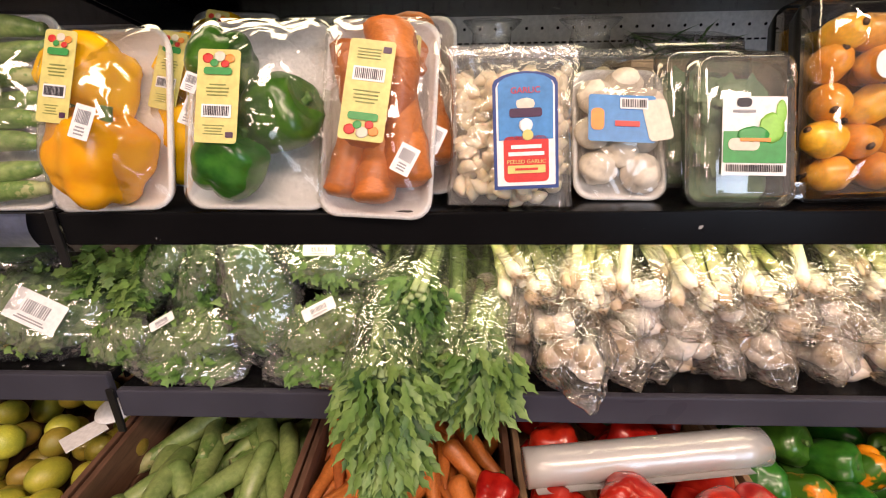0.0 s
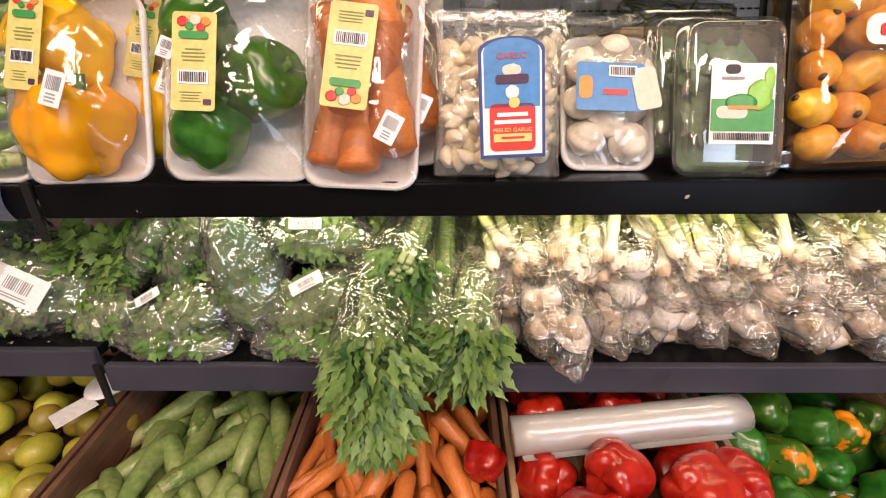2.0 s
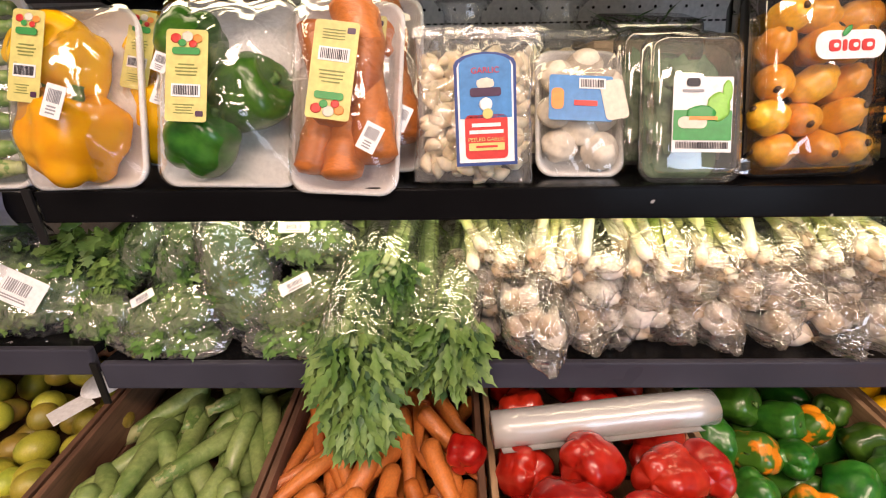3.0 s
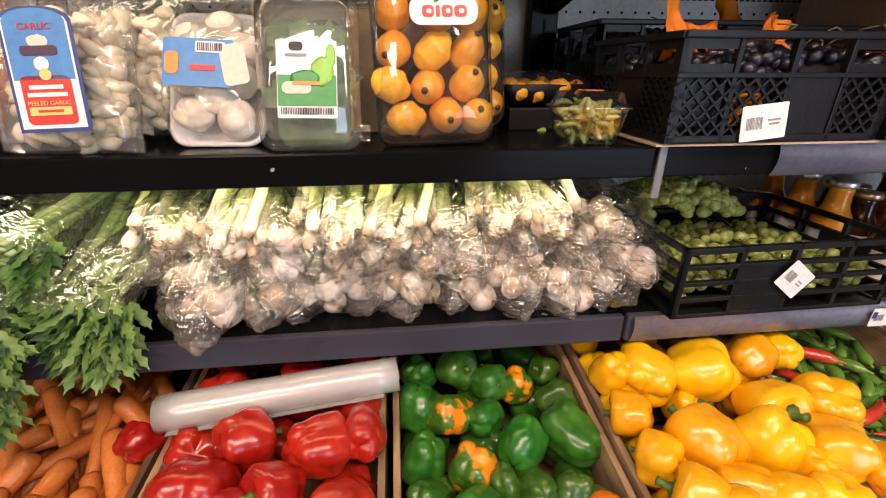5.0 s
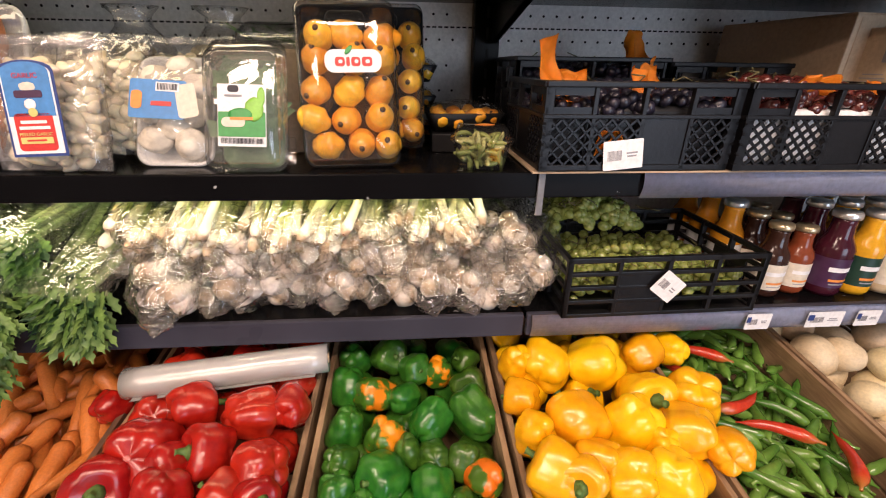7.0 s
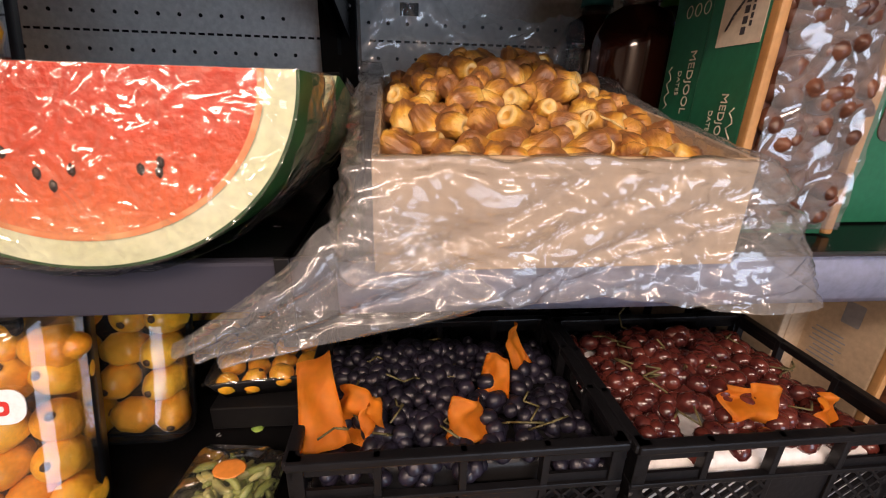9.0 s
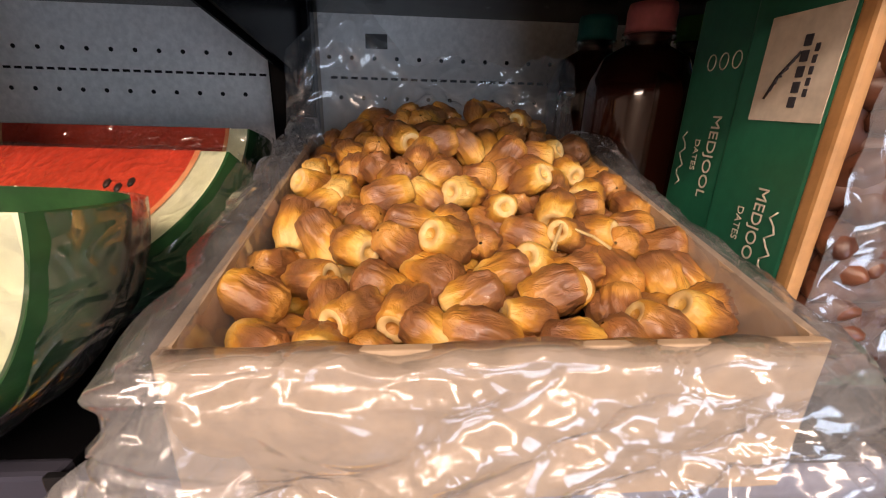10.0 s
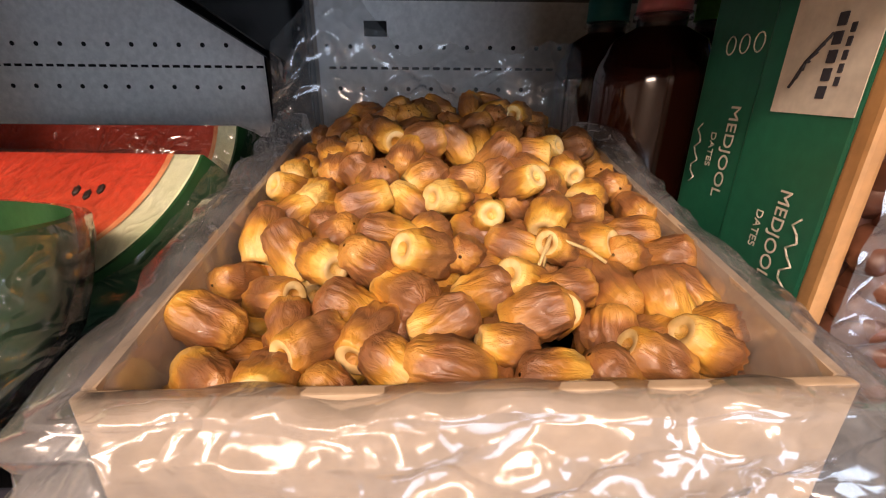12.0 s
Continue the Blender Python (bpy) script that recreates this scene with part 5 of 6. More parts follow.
price_card(pose(0.919, 0.463, 1.246, -4, -6, 0), 0.062, 0.044, 3)
# green grapes on the shelf below
plastic_crate(pose(1.044, 0.470, S1 + 0.002, 0, 0, 1), 0.372, 0.26, 0.118, "black slatted plastic crate of green grapes", True)
grapes(110, 0.33, 0.22, S1 + 0.066, 0.016, GRAPEGREEN, r, "green grapes in a slatted plastic crate", pose(1.044, 0.602, 0), 0.0095)
grapes(260, 0.18, 0.13, S1 + 0.135, 0.045, GRAPEGREEN, r, "green grapes piled at the back of the crate", pose(0.960, 0.66, 0), 0.0095)
grapes(520, 0.335, 0.225, S1 + 0.050, 0.012, GRAPEGREEN, r, "green grapes packed low in the crate", pose(1.044, 0.602, 0), 0.0095)
price_card(pose(1.028, 0.462, 1.018, 0, 38, 0), 0.050, 0.046, 4, "white price card stuck askew on a crate")

# ---------------------------------------------------------------- juice bottles


def bottle(h, rad, juice, cap, cloth, seed):
    r = random.Random(seed)
    t = thing("juice_bottle", "small glass juice bottle with a metal cap and paper label", "juice bottle", "juice bottles")
    k = h
    part("glass_body", body(k * 0.93, curve((0, rad * 0.86), (0.04, rad), (0.60, rad), (0.80, rad * 0.62), (0.90, rad * 0.58), (1, rad * 0.60)), 20, 18), juice, t)
    part("metal_cap", body(k * 0.075, curve((0, rad * 0.70), (0.8, rad * 0.70), (1, rad * 0.64)), 20, 3, m=pose(0, 0, k * 0.925)), cap, t)
    wrap_ = sheet(lambda u, v: Vector((rad * 1.015 * math.sin((u - 0.5) * 4.6), -rad * 1.015 * math.cos((u - 0.5) * 4.6), k * (0.12 + 0.36 * v))), 18, 1)
    b = part("paper_label", wrap_, cloth, t)
    for z, w, hh, mt in ((0.32, 0.9, 0.055, WHITE if cloth is not WHITE else INK), (0.20, 0.7, 0.03, LORANGE), (0.16, 0.6, 0.015, GREYINK)):
        part("print_band", sheet(lambda u, v, z=z, w=w, hh=hh: Vector((rad * 1.03 * math.sin((u - 0.5) * 1.6 * w), -rad * 1.03 * math.cos((u - 0.5) * 1.6 * w), k * (z + hh * v))), 8, 1), mt, b)
    return t


ROW = ((1.300, 0.545, 0.150, 0.030, 0, GOLD, CREAM), (1.365, 0.555, 0.140, 0.028, 1, GOLD, CREAM), (1.428, 0.545, 0.172, 0.033, 2, SILVER, LPURPLE), (1.496, 0.545, 0.172, 0.031, 3, SILVER, LFOREST), (1.562, 0.545, 0.172, 0.031, 4, SILVER, CREAM), (1.628, 0.545, 0.172, 0.031, 5, SILVER, WHITE), (1.694, 0.545, 0.172, 0.031, 6, SILVER, WHITE), (1.760, 0.545, 0.172, 0.031, 3, SILVER, LFOREST), (1.826, 0.545, 0.172, 0.031, 6, SILVER, WHITE))
for _i, (_x, _y, _h, _r, _j, _c, _l) in enumerate(ROW):
    b = bottle(_h, _r, JUICES[_j], _c, _l, _i)
    b.matrix_basis = pose(_x, _y, S1 + 0.001)
    for _k in (1, 2):
        copy_thing(b, pose(_x + 0.012 * _k, _y + 0.072 * _k, S1 + 0.001))
for _k in range(3):
    copy_thing(b, pose(1.262 - 0.002 * _k, 0.625 + 0.07 * _k, S1 + 0.001))
for _x, _w, _s in ((1.248, 0.050, 1), (1.385, 0.075, 2), (1.475, 0.050, 3), (1.62, 0.06, 4)):
    t = price_card(pose(_x, FRONT - 0.021, S1 - 0.040, 0, 0, 0), _w, 0.034, _s + 30, "white shelf-edge price ticket with dark print")
    card("logo_block", _w * 0.16, 0.012, (-_w * 0.40, -0.0008, 0.016), LNAVY, t, "", 0.001)

# ---------------------------------------------------------------- cartons at the far end of the second shelf
def beige_carton(m, w, d, h, label, name="carton"):
    """A closed carton: body, two top flaps that meet, a strip of tape down each end."""
    t = thing(name, label, "carton", "beige cartons", m=m)
    part("body", box(w, d, h - 0.003, (0, 0, 0), 0.003), BEIGE, t, smooth=False)
    for sgn in (-1, 1):
        part("top_flap", box(w / 2 - 0.001, d - 0.002, 0.003, (sgn * w / 4, 0, h - 0.003), 0.001), BEIGE, t, smooth=False)
        part("side_seam", box(0.0016, 0.0016, h - 0.012, (sgn * (w / 2 - 0.012), -d / 2, 0.004)), CARTON, t, smooth=False)
    return t


for _x, _y, _a in ((1.425, 0.800, 8), (1.66, 0.76, -10), (1.78, 0.80, -10)):
    beige_carton(pose(_x, _y, Z2, 0, 0, _a), 0.085, 0.30, 0.250, "beige cardboard carton stood on its side")
t = beige_carton(pose(1.56, 0.845, Z2, 0, 0, -20), 0.30, 0.085, 0.240, "beige carton with small dark printing", "printed_carton")
bars("print", 0.06, 0.06, (0.02, -0.0435, 0.10), GREYINK, t, 8, random.Random(2), upright=False)
card("print_block", 0.022, 0.030, (0.10, -0.0435, 0.150), GREYINK, t)


def date_carton(m, w, d, h, window=True, seed=1, beige=False):
    """A tall carton of dates: a lid pushed over the base, brown cut edges, film window in front."""
    r = random.Random(seed)
    t = thing("date_carton", "tall green carton of dates with a film window", "date carton", "date cartons", m=m)
    card_mat = BEIGE if beige else GREENCARD
    lid = d * 0.50
    part("lid", box(w, lid, h, (0, lid / 2 + 0.006, 0), 0.002), card_mat, t, smooth=False)
    part("base", box(w - 0.008, d - lid - 0.006, h - 0.004, (0, lid + 0.006 + (d - lid - 0.006) / 2, 0), 0.002), card_mat, t, smooth=False)
    xs = -w / 2 - 0.0012
    if beige:
        tagged(t, "tall beige carton of dates with a film window")
        bars("print", 0.05, 0.06, (0, 0, 0), GREYINK, t, 9, r, upright=False, gap=0.3).matrix_basis = pose(xs, lid * 0.55, h * 0.40, 0, 0, -90)
        card("print_block", 0.022, 0.030, (0, 0, 0), GREYINK, t).matrix_basis = pose(xs, lid * 0.4, h * 0.74, 0, 0, -90)
    if window:
        for x in (-w / 2 + 0.0045, w / 2 - 0.0045):
            part("brown_edge", box(0.009, 0.011, h, (x, 0.0005, 0), 0.0025), KRAFT, t, "brown cut cardboard edge", smooth=False)
        part("green_border", box(w - 0.020, 0.006, 0.010, (0, 0.002, 0), 0), GREENCARD, t, smooth=False)
        part("backing_card", box(w - 0.018, 0.002, h - 0.016, (0, 0.004, 0.008)), plain("dark_date_brown", (0.085, 0.03, 0.016), 0.5), t, smooth=False)
        bm = bmesh.new()
        for i in range(120):
            body(0.045, curve((0, 0.004), (0.15, 0.010), (0.5, 0.012), (0.9, 0.008), (1, 0.002)), 8, 6, 0, 0, 0, 0.2, i, bm=bm, m=pose(r.uniform(-w / 2 + 0.02, w / 2 - 0.02), 0.003, r.uniform(0.02, h - 0.02)) @ rand_turn(r) @ pose(0, 0, -0.022))
        tagged(part("dates_inside", bm, DATEDARK, t), kind="stuff")
        part("film_window", sheet(lambda u, v: Vector(((u - 0.5) * (w - 0.012), -0.014 - 0.004 * noise.noise(Vector((u * 5, v * 14, seed))), 0.008 + (h - 0.012) * v)), 14, 30), SMOKE, t)
    if beige:
        return t
    card("cream_panel", 0.056, 0.061, (0, 0, 0), CREAM, t, "cream printed panel", 0.0005).matrix_basis = pose(xs, 0.035, h - 0.092, 0, 0, -90)
    for dy, z0, hh, tk in ((0.030, 0.084, 0.042, 0.0052), (0.0225, 0.078, 0.030, 0.0026)):
        n = 5
        for i in range(n):
            card("brand_shape", tk, hh / n * 0.72, (0, 0, 0), INK, t, "", 0.0004).matrix_basis = pose(xs - 0.0009, dy, h - z0 + hh * i / n, 0, 0, -90)
    tree = bmesh.new()
    for i in range(11):
        a = radians(-100 + 20 * i)
        rod((xs - 0.0008, 0.046, h - 0.066), (xs - 0.0008, 0.046 - 0.003 + 0.010 * math.cos(a + 1.57), h - 0.066 + 0.013 * math.sin(a)), 0.0007, 5, tree)
    part("tree_shape", tree, INK, t)
    for txt, size, dy, z in (("MEDJOOL", 0.0145, lid + 0.030, h - 0.122), ("DATES", 0.0085, lid + 0.046, h - 0.122), ("MEDJOOL", 0.0125, 0.036, h - 0.160), ("DATES", 0.0080, 0.050, h - 0.160)):
        xo = xs if dy < lid else xs + 0.004
        lettering(txt, size, None, CREAM, t, m=pose(xo - 0.0002, dy, z, 0, 0, -90) @ pose(0, 0, 0, 0, 90, 0) @ pose(0, 0, 0, 90, 0, 0))
    for dy, z in ((lid + 0.062, h - 0.125), (0.018, h - 0.165)):
        squiggle = bmesh.new()
        pts = [Vector(((xs if dy < lid else xs + 0.004) - 0.0004, dy + 0.003 * math.sin(k * 1.9) - 0.002 * (k % 3 == 0), z + 0.020 - 0.0045 * k)) for k in range(11)]
        for a, b in zip(pts, pts[1:]):
            rod(a, b, 0.0006, 5, squiggle)
        part("script_line", squiggle, CREAM, t)
    for i in range(3):
        ring = bmesh.new()
        q = [Vector((xs + 0.0036, lid + 0.018 + 0.0145 * i + 0.0048 * math.cos(k * 0.5236), h - 0.052 + 0.0058 * math.sin(k * 0.5236))) for k in range(12)]
        for k in range(12):
            rod(q[k], q[(k + 1) % 12], 0.0005, 4, ring)
        part("icon", ring, CREAM, t)
    return t


Z3 = S3 + 0.001
date_carton(pose(1.245, 0.546, Z3, 0, 0, -2), 0.114, 0.152, 0.258)
t = date_carton(pose(1.361, 0.572, Z3, 0, 0, 2), 0.100, 0.20, 0.262, False, 2)
b = card("film_window", 0.032, 0.105, (0.010, 0.0045, 0.085), FILM, t, "narrow clear film window", 0.013)
card("dark_dates", 0.032, 0.105, (0.010, 0.0052, 0.085), plain("dark_dates", (0.10, 0.035, 0.02), 0.35), t, "dark dates behind film", 0.013)
lettering("MEDJOOL", 0.017, None, CREAM, t, m=pose(-0.034, 0.0052, 0.145, 0, 90, 0) @ pose(0, 0, 0, 90, 0, 0))
t = date_carton(pose(1.466, 0.580, Z3, 0, 0, 2), 0.100, 0.20, 0.262, False, 3)
card("cream_panel", 0.090, 0.085, (0, 0.005, 0.030), CREAM, t, "cream printed panel", 0.0005)
date_carton(pose(1.580, 0.585, Z3, 0, 0, 2), 0.105, 0.20, 0.262, True, 4)
date_carton(pose(1.500, 0.555, Z2, 0, 0, 2), 0.100, 0.24, 0.225, True, 6, True)

# ---------------------------------------------------------------- jars of syrup


def syrup_jar(m, h, rad, cap, capr):
    t = thing("syrup_jar", "plastic jar of dark date syrup with a screw cap", "syrup jar", "syrup jars", m=m)
    part("jar", body(h * 0.90, curve((0, rad * 0.9), (0.04, rad), (0.78, rad), (0.90, rad * 0.78), (0.955, capr * 0.9), (1, capr * 0.9)), 28, 22, 0, 0, 0, 0.02, 3), SYRUP, t)
    part("screw_cap", body(h * 0.10, curve((0, capr), (0.85, capr), (1, capr * 0.92)), 28, 4, 0, 28, 0.03, m=pose(0, 0, h * 0.90)), cap, t)
    part("neck_ring", body(0.006, lambda v: capr * 1.06, 24, 2, m=pose(0, 0, h * 0.88)), CLEAR, t)
    return t


syrup_jar(pose(1.198, 0.785, Z3), 0.268, 0.055, PINKCAP, 0.024)
syrup_jar(pose(1.190, 0.903, Z3), 0.276, 0.055, TEALCAP, 0.024)
syrup_jar(pose(1.306, 0.880, Z3), 0.276, 0.055, GREENCAP, 0.024)
syrup_jar(pose(1.420, 0.895, Z3), 0.285, 0.052, BLUECAP, 0.023)

# ---------------------------------------------------------------- watermelon pieces


def melon_piece(m, rad, depth, label, seed, cut_top=True):
    """A wedge with two cut faces: a half disc in front (facing -y) and a flat top."""
    r = random.Random(seed)
    t = thing("watermelon_piece", label, "watermelon", "watermelon pieces", m=m)

    def shell(k, n=40, q=12):
        def f(u, v):
            a = math.pi * (1 + u)
            c = math.cos(v * math.pi / 2) ** 0.5 * (1 + 0.13 * math.sin(math.pi * min(1.0, v * 1.3)))
            low = 1 / (1 + 0.12 * math.sin(math.pi * min(1.0, v * 1.3)))
            return Vector((k * rad * math.cos(a) * c, depth * math.sin(v * math.pi / 2), k * rad * math.sin(a) * c * low))
        return sheet(f, n, q)
    part("green_skin", shell(1.0), MELONSKIN, t)

    def disc(k0, k1, y):
        return sheet(lambda u, v: Vector(((k0 + (k1 - k0) * v) * rad * math.cos(math.pi * (1 + u)), y, (k0 + (k1 - k0) * v) * rad * math.sin(math.pi * (1 + u)))), 48, 10)

    def top(k0, k1, z):
        return sheet(lambda u, v: Vector(((k0 + (k1 - k0) * v) * rad * math.cos(math.pi * u) * 1.0, (k0 + (k1 - k0) * v) * depth * abs(math.sin(math.pi * u)) ** 0.7, z - (0 if cut_top else 0.35 * depth * (k0 + (k1 - k0) * v) * abs(math.sin(math.pi * u))))), 40, 6)
    part("red_flesh", disc(0.0, 0.845, -0.0005), MELONRED, t)
    part("blush_ring", disc(0.82, 0.85, -0.0008), MELONBLUSH, t)
    part("pale_rind", disc(0.835, 0.985, 0.0002), MELONPALE, t)
    part("green_rim", disc(0.985, 1.0, 0.0), MELONSKIN, t)
    if cut_top:
        part("top_flesh", top(0.0, 0.86, 0.0005), MELONRED, t)
        part("top_rind", top(0.85, 0.985, 0.0), MELONPALE, t)
    else:
        part("skin_top", top(0.0, 1.0, 0.0), MELONSKIN, t)
    bm = bmesh.new()
    for i in range(13):
        a, q = math.pi * (1 + r.uniform(0.12, 0.88)), rad * r.gauss(0.56, 0.05)
        ball(0.0038, pose(q * math.cos(a), -0.001, q * math.sin(a)) @ Matrix.Diagonal((0.7, 0.35, 1.25, 1)), bm, 1)
    tagged(part("seeds", bm, SEED, t), kind="stuff")

    def cover(u, v):
        a = math.pi * (1 + u)
        k = v * 1.01 * rad
        x, z = k * math.cos(a), k * math.sin(a)
        return Vector((x, -0.004 - 0.0035 * noise.noise(Vector((x * 40, z * 40, seed))), z))
    part("cling_film", sheet(cover, 40, 16), MELONFILM, t)
    bk = shell(1.03, 40, 10)
    for v in bk.verts:
        v.co += v.co.normalized() * (0.003 + 0.004 * noise.noise(v.co * 45))
    part("cling_film_back", bk, BAG, t)
    return t


MELONFILM = film("melon_film", haze=0.015, gloss=0.075, crumple=48, strength=0.28, rough=0.1)
melon_piece(pose(0.684, 0.480, 1.676, -6, 0, 0) @ Matrix.Diagonal((1.02, 1, 0.92, 1)), 0.138, 0.092, "wrapped quarter of watermelon showing red flesh", 1, False)
melon_piece(pose(0.690, 0.656, 1.678, -50, 0, -2), 0.136, 0.10, "wrapped wedge of watermelon behind the front piece", 2)
melon_piece(pose(0.650, 0.800, 1.684, -24, 0, 0), 0.136, 0.10, "wrapped wedge of watermelon at the back of the shelf", 3)
loquat_pack(pose(0.462, 0.610, Z3, -12, 0, 3), False, 12)
loquat_pack(pose(0.380, 0.510, Z3, -12, 0, 0), True, 14)
loquat_pack(pose(0.330, 0.600, Z3, -12, 0, 0), False, 15)

# ---------------------------------------------------------------- box of dates
DBX, DBY, DBA, DBW, DBD, DBH = 0.868, 0.463, 1.5, 0.274, 0.315, 0.081
DBR = 0.055                                      # how much the side walls rise towards the back
DM = pose(DBX, DBY, Z3, 0, 0, DBA)
t = thing("date_box", "open cardboard box for loose dates", "carton", m=DM)
part("front_wall", box(DBW, 0.005, DBH, (DBW / 2, 0.0025, 0), 0.001), BOXCARD, t, smooth=False)
part("back_wall", box(DBW, 0.005, DBH + DBR, (DBW / 2, DBD - 0.0025, 0), 0.001), BOXCARD, t, smooth=False)
for _x in (0.0025, DBW - 0.0025):
    _b = plate([(0.006, 0), (DBD - 0.006, 0), (DBD - 0.006, DBH + DBR), (0.006, DBH)], -0.0025, 0.005)
    part("side_wall", _b, BOXCARD, t, m=pose(_x, 0, 0, 0, 0, 90), smooth=False)
part("bottom", box(DBW - 0.012, DBD - 0.012, 0.004, (DBW / 2, DBD / 2, 0.0)), BOXCARD, t, smooth=False)


def rim(s):
    """A point on the box rim and the outward direction, for s from 0 to 1, from the back left corner round the front."""
    d = s * (2 * DBD + DBW)
    e = 0.03
    if d < DBD:
        p, n = Vector((0, DBD - d, 0)), Vector((-1, 0, 0))
        k = max(0, (d - DBD + e) / e)
        n = (n * (1 - 0.5 * k) + Vector((0, -1, 0)) * 0.5 * k).normalized()
    elif d < DBD + DBW:
        p, n = Vector((d - DBD, 0, 0)), Vector((0, -1, 0))
        k, k2 = max(0, (DBD + e - d) / e), max(0, (d - DBD - DBW + e) / e)
        n = (n * (1 - 0.5 * (k + k2)) + Vector((-1, 0, 0)) * 0.5 * k + Vector((1, 0, 0)) * 0.5 * k2).normalized()
    else:
        p, n = Vector((DBW, d - DBD - DBW, 0)), Vector((1, 0, 0))
        k = max(0, (DBD + DBW + e - d) / e)
        n = (n * (1 - 0.5 * k) + Vector((0, -1, 0)) * 0.5 * k).normalized()
    p.z = DBH + DBR * p.y / DBD
    return p, n


def liner(u, v):
    p, n = rim(u)
    q = noise.noise(Vector((u * 16, v * 1.6, 3)))
    q2 = noise.noise(Vector((u * 30 + v * 5, v * 3.0 - u * 8, 9)))
    front = max(0.0, 1 - abs(u - 0.52) / 0.36)
    if v < 0.22:
        k = v / 0.22
        off = -0.006 - 0.012 * (1 - k)
        z = p.z - 0.050 * (1 - k) + 0.004
    else:
        k = (v - 0.22) / 0.78
        drop = 0.060 + 0.036 * min(1, front * 1.6) + 0.018 * noise.noise(Vector((u * 7, 0, 1)))
        off = 0.008 + k * (0.012 + 0.020 * q + (0.030 if u > 0.60 else 0.0) * max(0, 1 - abs(u - 0.66) / 0.08)) + 0.006 * q2 * k
        z = p.z + 0.005 * math.sin(math.pi * min(1, k * 4)) - drop * k
        off = max(off, 0.004)
        if p.y + n.y * off > 0.02:
            z = max(z, 0.004)
    back = max(0.0, 1 - u / 0.34) if u < 0.5 else max(0.0, (u - 0.78) / 0.22)
    z += 0.030 * back * (0.6 + 0.6 * abs(q)) * (1 - abs(k - 0.4) if v >= 0.22 else 0.6)
    w = Vector((p.x, p.y, 0)) + n * off
    c1 = 0.5 - abs(noise.noise(Vector((u * 22 + v * 7, v * 2.5 + u * 6, 5))))
    c2 = 0.5 - abs(noise.noise(Vector((u * 15 - v * 9, v * 4.0 - u * 5, 12))))
    w = w + n * (0.014 * c1 + 0.013 * c2) * (1 if v > 0.30 else 0.3)
    return Vector((w.x, w.y, z + 0.004 * q2))


t = thing("plastic_liner", "crumpled milky plastic bag lining the date box", "plastic bag", m=DM)
part("draped_sheet", sheet(liner, 260, 44), LINER, t)


def tail(u, v):
    """The loose corner that hangs to the left over the shelf edge."""
    q = noise.noise(Vector((u * 5, v * 4, 4)))
    a, b = Vector((0.0, 0.012, DBH * 0.80)), Vector((-0.128, -0.018, -0.034))
    c, d = Vector((0.09, -0.022, -0.012)), Vector((-0.092, -0.016, -0.050))
    p = (a.lerp(b, u)).lerp(c.lerp(d, u), v)
    return p + Vector((0, -0.014 * abs(math.sin(v * 9)) - 0.010 * q - 0.006, 0.010 * q * (1 - u) + 0.018 * (1 - v) * math.sin(3 * u) * -0.6))


part("loose_corner", sheet(tail, 30, 24), LINER, t)


def hood(u, v):
    """The bag's mouth, standing crumpled along the back."""
    q, q2 = noise.noise(Vector((u * 6, v * 3, 8))), noise.noise(Vector((u * 22, v * 9, 2)))
    arch = 0.105 + 0.070 * max(0, 1 - abs(u - 0.20) / 0.22) + 0.02 * q
    return Vector((-0.025 + (DBW + 0.02) * u, DBD - 0.02 + 0.03 * v + 0.02 * q + 0.006 * q2, DBH + DBR - 0.02 + arch * v * 0.9 + 0.006 * q2))


part("bag_mouth", sheet(hood, 70, 24), SMOKE, t)


def date_mesh(seed):
    r = random.Random(seed)
    L = r.uniform(0.034, 0.042)
    bm = bmesh.new()
    prof = curve((0, 0.0080), (0.04, 0.0100), (0.25, 0.0122), (0.6, 0.0128), (0.86, 0.0112), (0.96, 0.0072), (1, 0.001))

    def f(u, v):
        a = 2 * math.pi * u
        rr = prof(v)
        fold = noise.noise(Vector((math.cos(a) * 1.5, math.sin(a) * 1.5, v * 1.4 + seed * 5)))
        ridge = noise.noise(Vector((math.cos(a) * 3.2, math.sin(a) * 3.2, v * 1.6 + seed * 9)))
        wr = noise.noise(Vector((math.cos(a) * 7 + seed, math.sin(a) * 7, v * 2.2)))
        dent = noise.noise(Vector((math.cos(a) * 2.6, math.sin(a) * 2.6 + seed, v * 5.5)))
        rr *= 1 + (0.26 * fold + 0.36 * (0.30 - abs(ridge)) + 0.20 * (0.25 - abs(wr)) + 0.13 * (0.18 - abs(dent))) * min(1, v * 3.5)
        return Vector((rr * math.cos(a), rr * math.sin(a), L * v))
    sheet(f, 34, 26, bm, True)
    ring = [v for v in bm.verts if v.co.z < 1e-6]
    ring.sort(key=lambda v: math.atan2(v.co.y, v.co.x))
    inner = [bm.verts.new((v.co.x * 0.48, v.co.y * 0.48, 0.0010)) for v in ring]
    deep = [bm.verts.new((v.co.x * 0.30, v.co.y * 0.30, 0.004)) for v in ring]
    n = len(ring)
    for A, B in ((ring, inner), (inner, deep)):
        for i in range(n):
            bm.faces.new((A[i], A[(i + 1) % n], B[(i + 1) % n], B[i]))
    bm.faces.new(deep)
    for x in bm.faces:
        if all(v in set(ring + inner) for v in x.verts):
            x.material_index = 1
    me = finish(bm, "date", [DATE, DATECAP])
    return me


